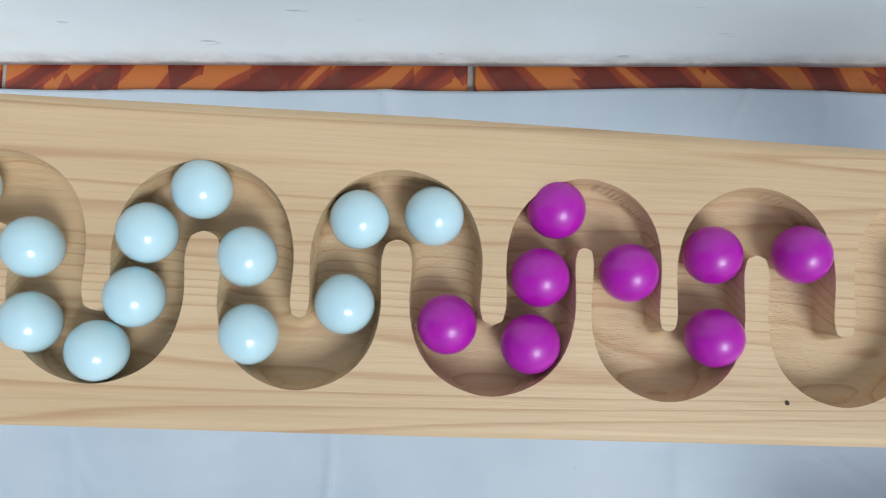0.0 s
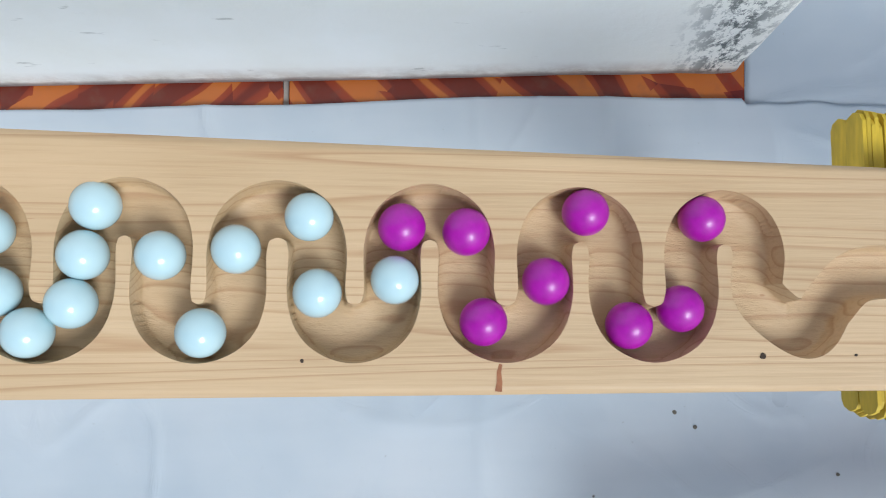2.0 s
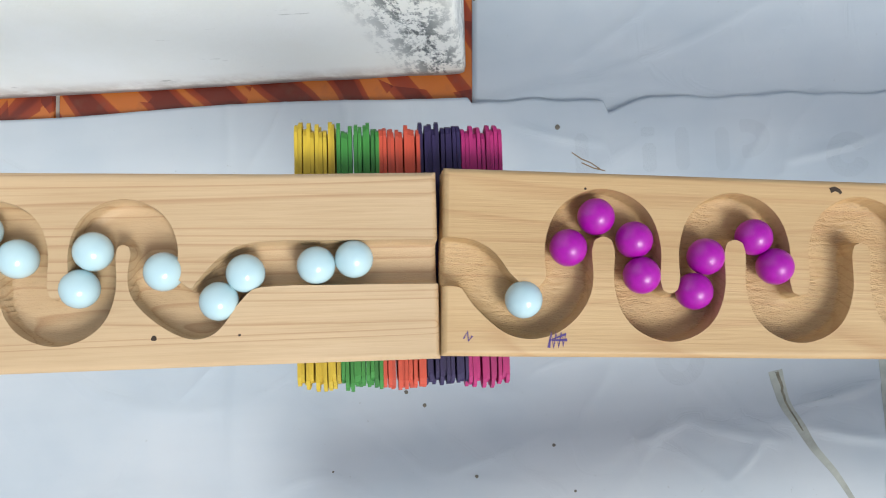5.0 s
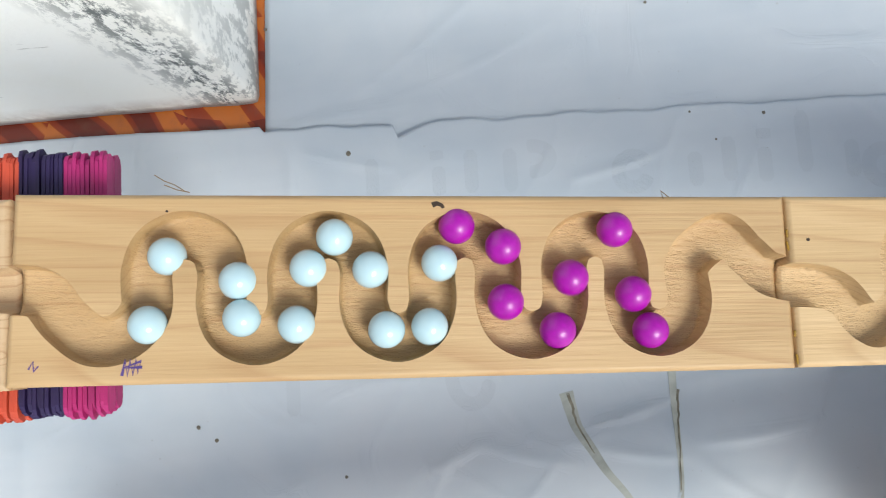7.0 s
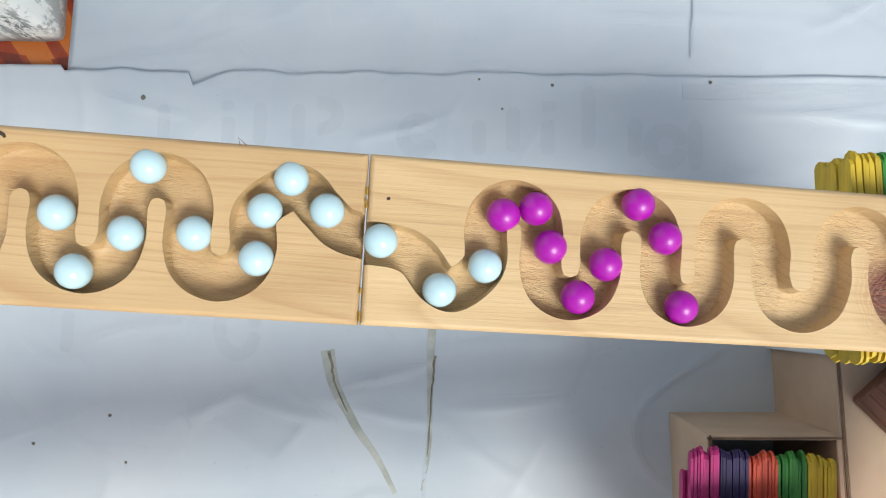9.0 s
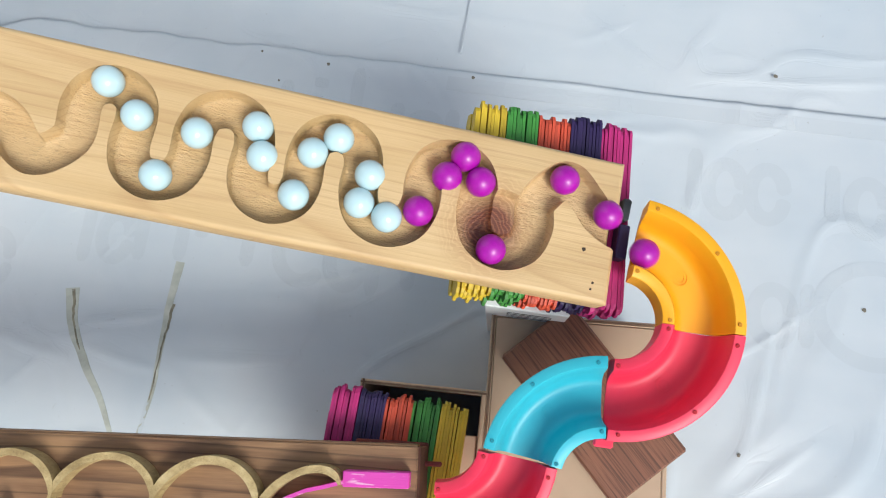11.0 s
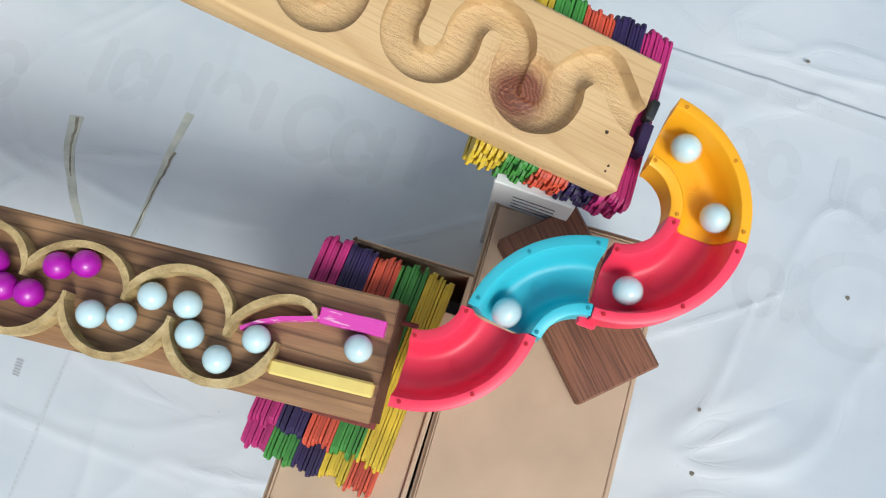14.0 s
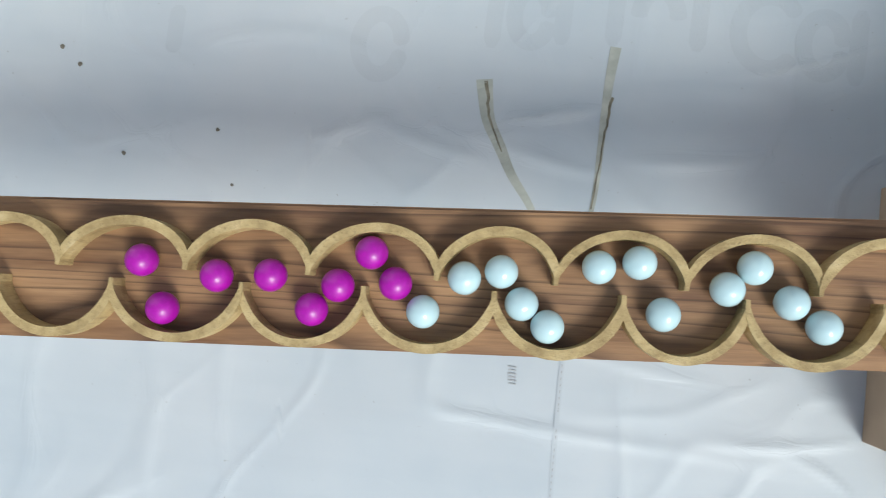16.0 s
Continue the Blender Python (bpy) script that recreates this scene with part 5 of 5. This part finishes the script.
MARBLE_KEYS["white 4"] = [(0, 0.2209, -0.0052), (0.5, 0.2893, 0.0014), (1, 0.3475, 0.0015), (1.5, 0.3894, 0.0017), (2, 0.4588, 0.0009), (2.5, 0.5244, -0.0010), (3, 0.5945, -0.0012), (3.5, 0.6685, 0.0043), (3.7, 0.6855, 0.0031), (5.8, 0.9978, -0.0042), (6, 1.0172, -0.0021), (6.5, 1.0811, -0.0014), (7, 1.1608, 0.0018), (7.5, 1.2450, 0.0027), (8, 1.3249, -0.0037), (8.5, 1.4127, -0.0020), (9, 1.4924, 0.0012), (9.5, 1.5885, -0.0026), (10, 1.6697, -0.0004), (10.2, 1.6979, -0.0050), (12.3, 2.0436, 0.0041), (12.5, 2.0705, 0.0024), (13, 2.1996, 0.0009), (13.5, 2.3926, 0.0015), (14, 2.4835, 0.0019), (14.5, 2.5447, -0.0008), (15, 2.6059, 0.0001), (15.5, 2.6690, -0.0032), (16, 2.7256, 0.0058)]
MARBLE_KEYS["white 5"] = [(0, 0.2037, -0.0043), (0.5, 0.2735, 0.0032), (1, 0.3314, -0.0005), (1.5, 0.3730, 0.0058), (2, 0.4281, -0.0007), (2.5, 0.4889, -0.0011), (3, 0.5673, 0.0039), (3.5, 0.6344, -0.0012), (3.7, 0.6620, 0.0013), (5.8, 0.9841, -0.0036), (6, 0.9978, -0.0037), (6.5, 1.0527, 0.0037), (7, 1.1410, -0.0004), (7.5, 1.2213, -0.0031), (8, 1.3035, -0.0000), (8.5, 1.3866, 0.0024), (9, 1.4743, 0.0047), (9.5, 1.5667, -0.0016), (10, 1.6488, 0.0062), (10.2, 1.6847, -0.0025), (12.3, 2.0191, 0.0013), (12.5, 2.0518, 0.0057), (13, 2.1626, 0.0069), (13.5, 2.3696, -0.0011), (14, 2.4685, 0.0068), (14.5, 2.5187, -0.0050), (15, 2.5806, -0.0028), (15.5, 2.6493, -0.0013), (16, 2.7111, 0.0020)]
MARBLE_KEYS["white 6"] = [(0, 0.1810, 0.0032), (0.5, 0.2496, 0.0029), (1, 0.3172, -0.0025), (1.5, 0.3585, 0.0012), (2, 0.3995, -0.0024), (2.5, 0.4607, 0.0044), (3, 0.5227, -0.0024), (3.5, 0.5945, -0.0012), (3.7, 0.6186, -0.0011), (5.8, 0.9477, 0.0051), (6, 0.9828, -0.0041), (6.5, 1.0307, 0.0034), (7, 1.1217, -0.0054), (7.5, 1.2020, -0.0029), (8, 1.2770, 0.0031), (8.5, 1.3652, 0.0042), (9, 1.4581, -0.0017), (9.5, 1.5373, 0.0003), (10, 1.6269, 0.0044), (10.2, 1.6639, 0.0016), (12.3, 1.9967, -0.0025), (12.5, 2.0371, 0.0043), (13, 2.1275, 0.0108), (13.5, 2.3087, 0.0042), (14, 2.4497, 0.0003), (14.5, 2.5046, -0.0038), (15, 2.5576, 0.0011), (15.5, 2.6090, -0.0009), (16, 2.6741, -0.0032)]
MARBLE_KEYS["white 7"] = [(0, 0.1658, 0.0025), (0.5, 0.2272, -0.0046), (1, 0.2980, -0.0030), (1.5, 0.3412, 0.0009), (2, 0.3730, 0.0065), (2.5, 0.4295, 0.0004), (3, 0.4970, -0.0059), (3.5, 0.5694, 0.0057), (3.7, 0.5905, -0.0007), (5.8, 0.9010, 0.0022), (6, 0.9614, -0.0028), (6.5, 1.0117, -0.0039), (7, 1.0974, -0.0045), (7.5, 1.1863, 0.0010), (8, 1.2578, 0.0062), (8.5, 1.3492, 0.0005), (9, 1.4362, -0.0022), (9.5, 1.5134, -0.0016), (10, 1.6095, -0.0014), (10.2, 1.6357, 0.0026), (12.3, 1.9559, 0.0054), (12.5, 1.9939, -0.0024), (13, 2.0807, -0.0021), (13.5, 2.2328, -0.0029), (14, 2.4251, -0.0047), (14.5, 2.4890, -0.0004), (15, 2.5416, -0.0048), (15.5, 2.5920, -0.0009), (16, 2.6585, -0.0043)]
MARBLE_KEYS["white 8"] = [(0, 0.1485, 0.0048), (0.5, 0.2107, -0.0060), (1, 0.2758, 0.0048), (1.5, 0.3259, -0.0024), (2, 0.3607, 0.0018), (2.5, 0.4017, -0.0057), (3, 0.4647, 0.0084), (3.5, 0.5312, 0.0018), (3.7, 0.5609, 0.0047), (5.8, 0.8490, 0.0081), (6, 0.8865, 0.0023), (6.5, 0.9913, -0.0030), (7, 1.0711, 0.0039), (7.5, 1.1539, 0.0047), (8, 1.2302, -0.0037), (8.5, 1.3076, -0.0010), (9, 1.3934, 0.0024), (9.5, 1.4779, 0.0034), (10, 1.5712, -0.0011), (10.2, 1.6115, 0.0004), (12.3, 1.9404, 0.0085), (12.5, 1.9680, -0.0003), (13, 2.0571, 0.0058), (13.5, 2.1703, 0.0074), (14, 2.3731, -0.0019), (14.5, 2.4713, 0.0034), (15, 2.5130, -0.0026), (15.5, 2.5705, 0.0005), (16, 2.6342, 0.0013)]
MARBLE_KEYS["white 9"] = [(0, 0.1324, -0.0020), (0.5, 0.1845, 0.0036), (1, 0.2609, 0.0009), (1.5, 0.3112, -0.0032), (2, 0.3434, 0.0032), (2.5, 0.3730, 0.0083), (3, 0.4266, -0.0015), (3.5, 0.4889, -0.0060), (3.7, 0.5164, -0.0062), (5.8, 0.8059, -0.0038), (6, 0.8424, 0.0099), (6.5, 0.9543, 0.0033), (7, 1.0527, 0.0049), (7.5, 1.1243, -0.0045), (8, 1.1973, 0.0002), (8.5, 1.2706, 0.0031), (9, 1.3596, 0.0063), (9.5, 1.4517, -0.0016), (10, 1.5357, 0.0037), (10.2, 1.5712, -0.0002), (12.3, 1.9080, -0.0007), (12.5, 1.9404, 0.0080), (13, 2.0217, 0.0017), (13.5, 2.1040, 0.0030), (14, 2.2808, 0.0005), (14.5, 2.4568, 0.0046), (15, 2.4991, -0.0018), (15.5, 2.5416, 0.0003), (16, 2.5949, 0.0022)]
MARBLE_KEYS["white 10"] = [(0, 0.1182, -0.0072), (0.5, 0.1722, 0.0063), (1, 0.2374, 0.0016), (1.5, 0.2939, -0.0020), (2, 0.3279, -0.0022), (2.5, 0.3607, 0.0057), (3, 0.4017, -0.0063), (3.7, 0.4784, 0.0024), (6, 0.8150, 0.0000), (6.5, 0.8972, 0.0009), (7, 1.0144, -0.0027), (7.5, 1.0829, -0.0018), (8, 1.1608, 0.0014), (8.5, 1.2450, 0.0045), (9, 1.3313, 0.0004), (9.5, 1.4127, -0.0042), (10, 1.4939, -0.0010), (10.2, 1.5340, 0.0036), (12.3, 1.8746, 0.0026), (12.5, 1.9123, 0.0017), (13, 1.9856, -0.0017), (13.5, 2.0746, 0.0017), (14, 2.2114, -0.0013), (14.5, 2.4055, 0.0000), (15, 2.4835, -0.0033), (15.5, 2.5218, -0.0041), (16, 2.5763, -0.0006)]
MARBLE_KEYS["white 11"] = [(0, 0.1030, -0.0067), (0.5, 0.1595, 0.0061), (1, 0.2188, -0.0081), (1.5, 0.2779, 0.0043), (2, 0.3133, -0.0023), (6, 0.7860, 0.0000), (6.5, 0.8420, 0.0000), (7, 0.9854, -0.0033), (7.5, 1.0527, 0.0037), (8, 1.1391, 0.0034), (8.5, 1.2236, -0.0018), (9, 1.3035, -0.0023), (9.5, 1.3888, -0.0012), (10, 1.4720, 0.0075), (10.2, 1.5008, -0.0037), (12.3, 1.8524, 0.0031), (12.5, 1.8856, 0.0003), (13, 1.9660, 0.0002), (13.5, 2.0546, 0.0084), (14, 2.1552, 0.0098), (14.5, 2.3542, -0.0005), (15, 2.4685, 0.0028), (15.5, 2.4968, 0.0001), (16, 2.5546, -0.0021)]
MARBLE_KEYS["white 12"] = [(0, 0.0752, 0.0057), (0.5, 0.1378, 0.0037), (1, 0.1864, -0.0005), (1.5, 0.2630, 0.0013), (2, 0.2916, -0.0030), (6.5, 0.8150, 0.0000), (7, 0.8980, 0.0000), (7.5, 1.0224, 0.0042), (8, 1.1131, -0.0032), (8.5, 1.1973, -0.0000), (9, 1.2770, -0.0006), (9.5, 1.3596, 0.0053), (10, 1.4495, -0.0009), (10.2, 1.4762, 0.0027), (12.3, 1.8372, 0.0064), (12.5, 1.8656, 0.0034), (13, 1.9468, 0.0057), (13.5, 2.0326, 0.0036), (14, 2.1238, 0.0105), (14.5, 2.3124, 0.0039), (15, 2.4541, 0.0017), (15.5, 2.4804, 0.0002), (16, 2.5305, -0.0036)]


def glide(ts, vs, t):
    """A value between keys that never overshoots them."""
    if t <= ts[0]:
        return vs[0] + (t - ts[0]) * (vs[1] - vs[0]) / (ts[1] - ts[0])
    if t >= ts[-1]:
        return vs[-1]
    i = max(k for k in range(len(ts) - 1) if ts[k] <= t)
    h = np.diff(ts)
    d = np.diff(vs) / h
    m = [d[0]] + [0.0 if d[k - 1] * d[k] <= 0 else 3 * (h[k - 1] + h[k]) / ((2 * h[k] + h[k - 1]) / d[k - 1] + (h[k] + 2 * h[k - 1]) / d[k]) for k in range(1, len(d))] + [d[-1]]
    u = (t - ts[i]) / h[i]
    a, b = vs[i], vs[i + 1]
    return (1 + 2 * u) * (1 - u) ** 2 * a + u * (1 - u) ** 2 * h[i] * m[i] + u * u * (3 - 2 * u) * b + u * u * (u - 1) * h[i] * m[i + 1]


# how fast a marble rolls on each stretch of the run: metres along it, metres a second
PACE = [(-1.0, 0.14), (0.80, 0.145), (0.85, 0.19), (0.90, 0.27), (0.96, 0.24), (1.02, 0.15), (1.25, 0.135), (1.36, 0.165), (2.05, 0.165), (2.10, 0.36), (2.34, 0.42), (2.40, 0.17), (3.6, 0.135)]
STEPS = np.linspace(-1.0, 3.6, 4601)
HOURS = np.r_[0, np.cumsum(np.diff(STEPS) / np.interp(STEPS[1:], *zip(*PACE)))]
APART = 0.0149


def courses():
    """Every marble's places at each tenth of a second; none runs into those ahead of it."""
    line = spline(RUN)
    along = np.r_[0, np.cumsum(np.linalg.norm(np.diff(line[:, :2], axis=0), axis=1))]
    way = np.gradient(line[:, :2], axis=0)
    way /= np.linalg.norm(way, axis=1)[:, None]

    def place(s, o):
        bend = 2.08 < s < 2.36
        wide = 0.0055 * max(0.0, min(1.0, (2.205 - s) / 0.04, (s - 2.09) / 0.02))     # the channel's middle lies this far to the line's left
        o = min(wide + 0.007, max(wide - 0.007, o)) if bend else o
        x, y, z = (np.interp(s, along, line[:, k]) for k in range(3))
        dx, dy = (np.interp(s, along, way[:, k]) for k in range(2))
        if bend:
            z += 50 * (o - wide) ** 2     # up the sides of the plastic bends
        return np.array((x - dy * o, y + dx * o, z))

    done = []
    for name, keys in MARBLE_KEYS.items():
        ts = [k[0] for k in keys]
        hours = list(np.interp([k[1] for k in keys], STEPS, HOURS))
        s = np.interp([glide(ts, hours, n / 10) for n in range(161)], HOURS, STEPS)
        o = np.interp(np.arange(161) / 10, ts, [k[2] for k in keys])
        for n in range(160, -1, -1):
            if n < 160:
                s[n] = min(s[n], s[n + 1])
            for _ in range(60):
                p = place(s[n], o[n])
                if all(np.linalg.norm(p - q[n]) >= APART for q in done[-4:]):
                    break
                s[n] -= 0.0005
        done.append([place(s[n], o[n]) for n in range(161)])
    return dict(zip(MARBLE_KEYS, done))


def motions():
    for name, places in courses().items():
        colour = name.split()[0]
        ob = tagged(new("marble", BALLS[colour]), {"purple": "pearly purple marble rolling along the run", "white": "glossy pale blue-white marble rolling along the run"}[colour],
                    "marble", colour + " marbles")
        walk(ob, [(n / 10, pose(*(float(c) for c in p))) for n, p in enumerate(places)])


motions()
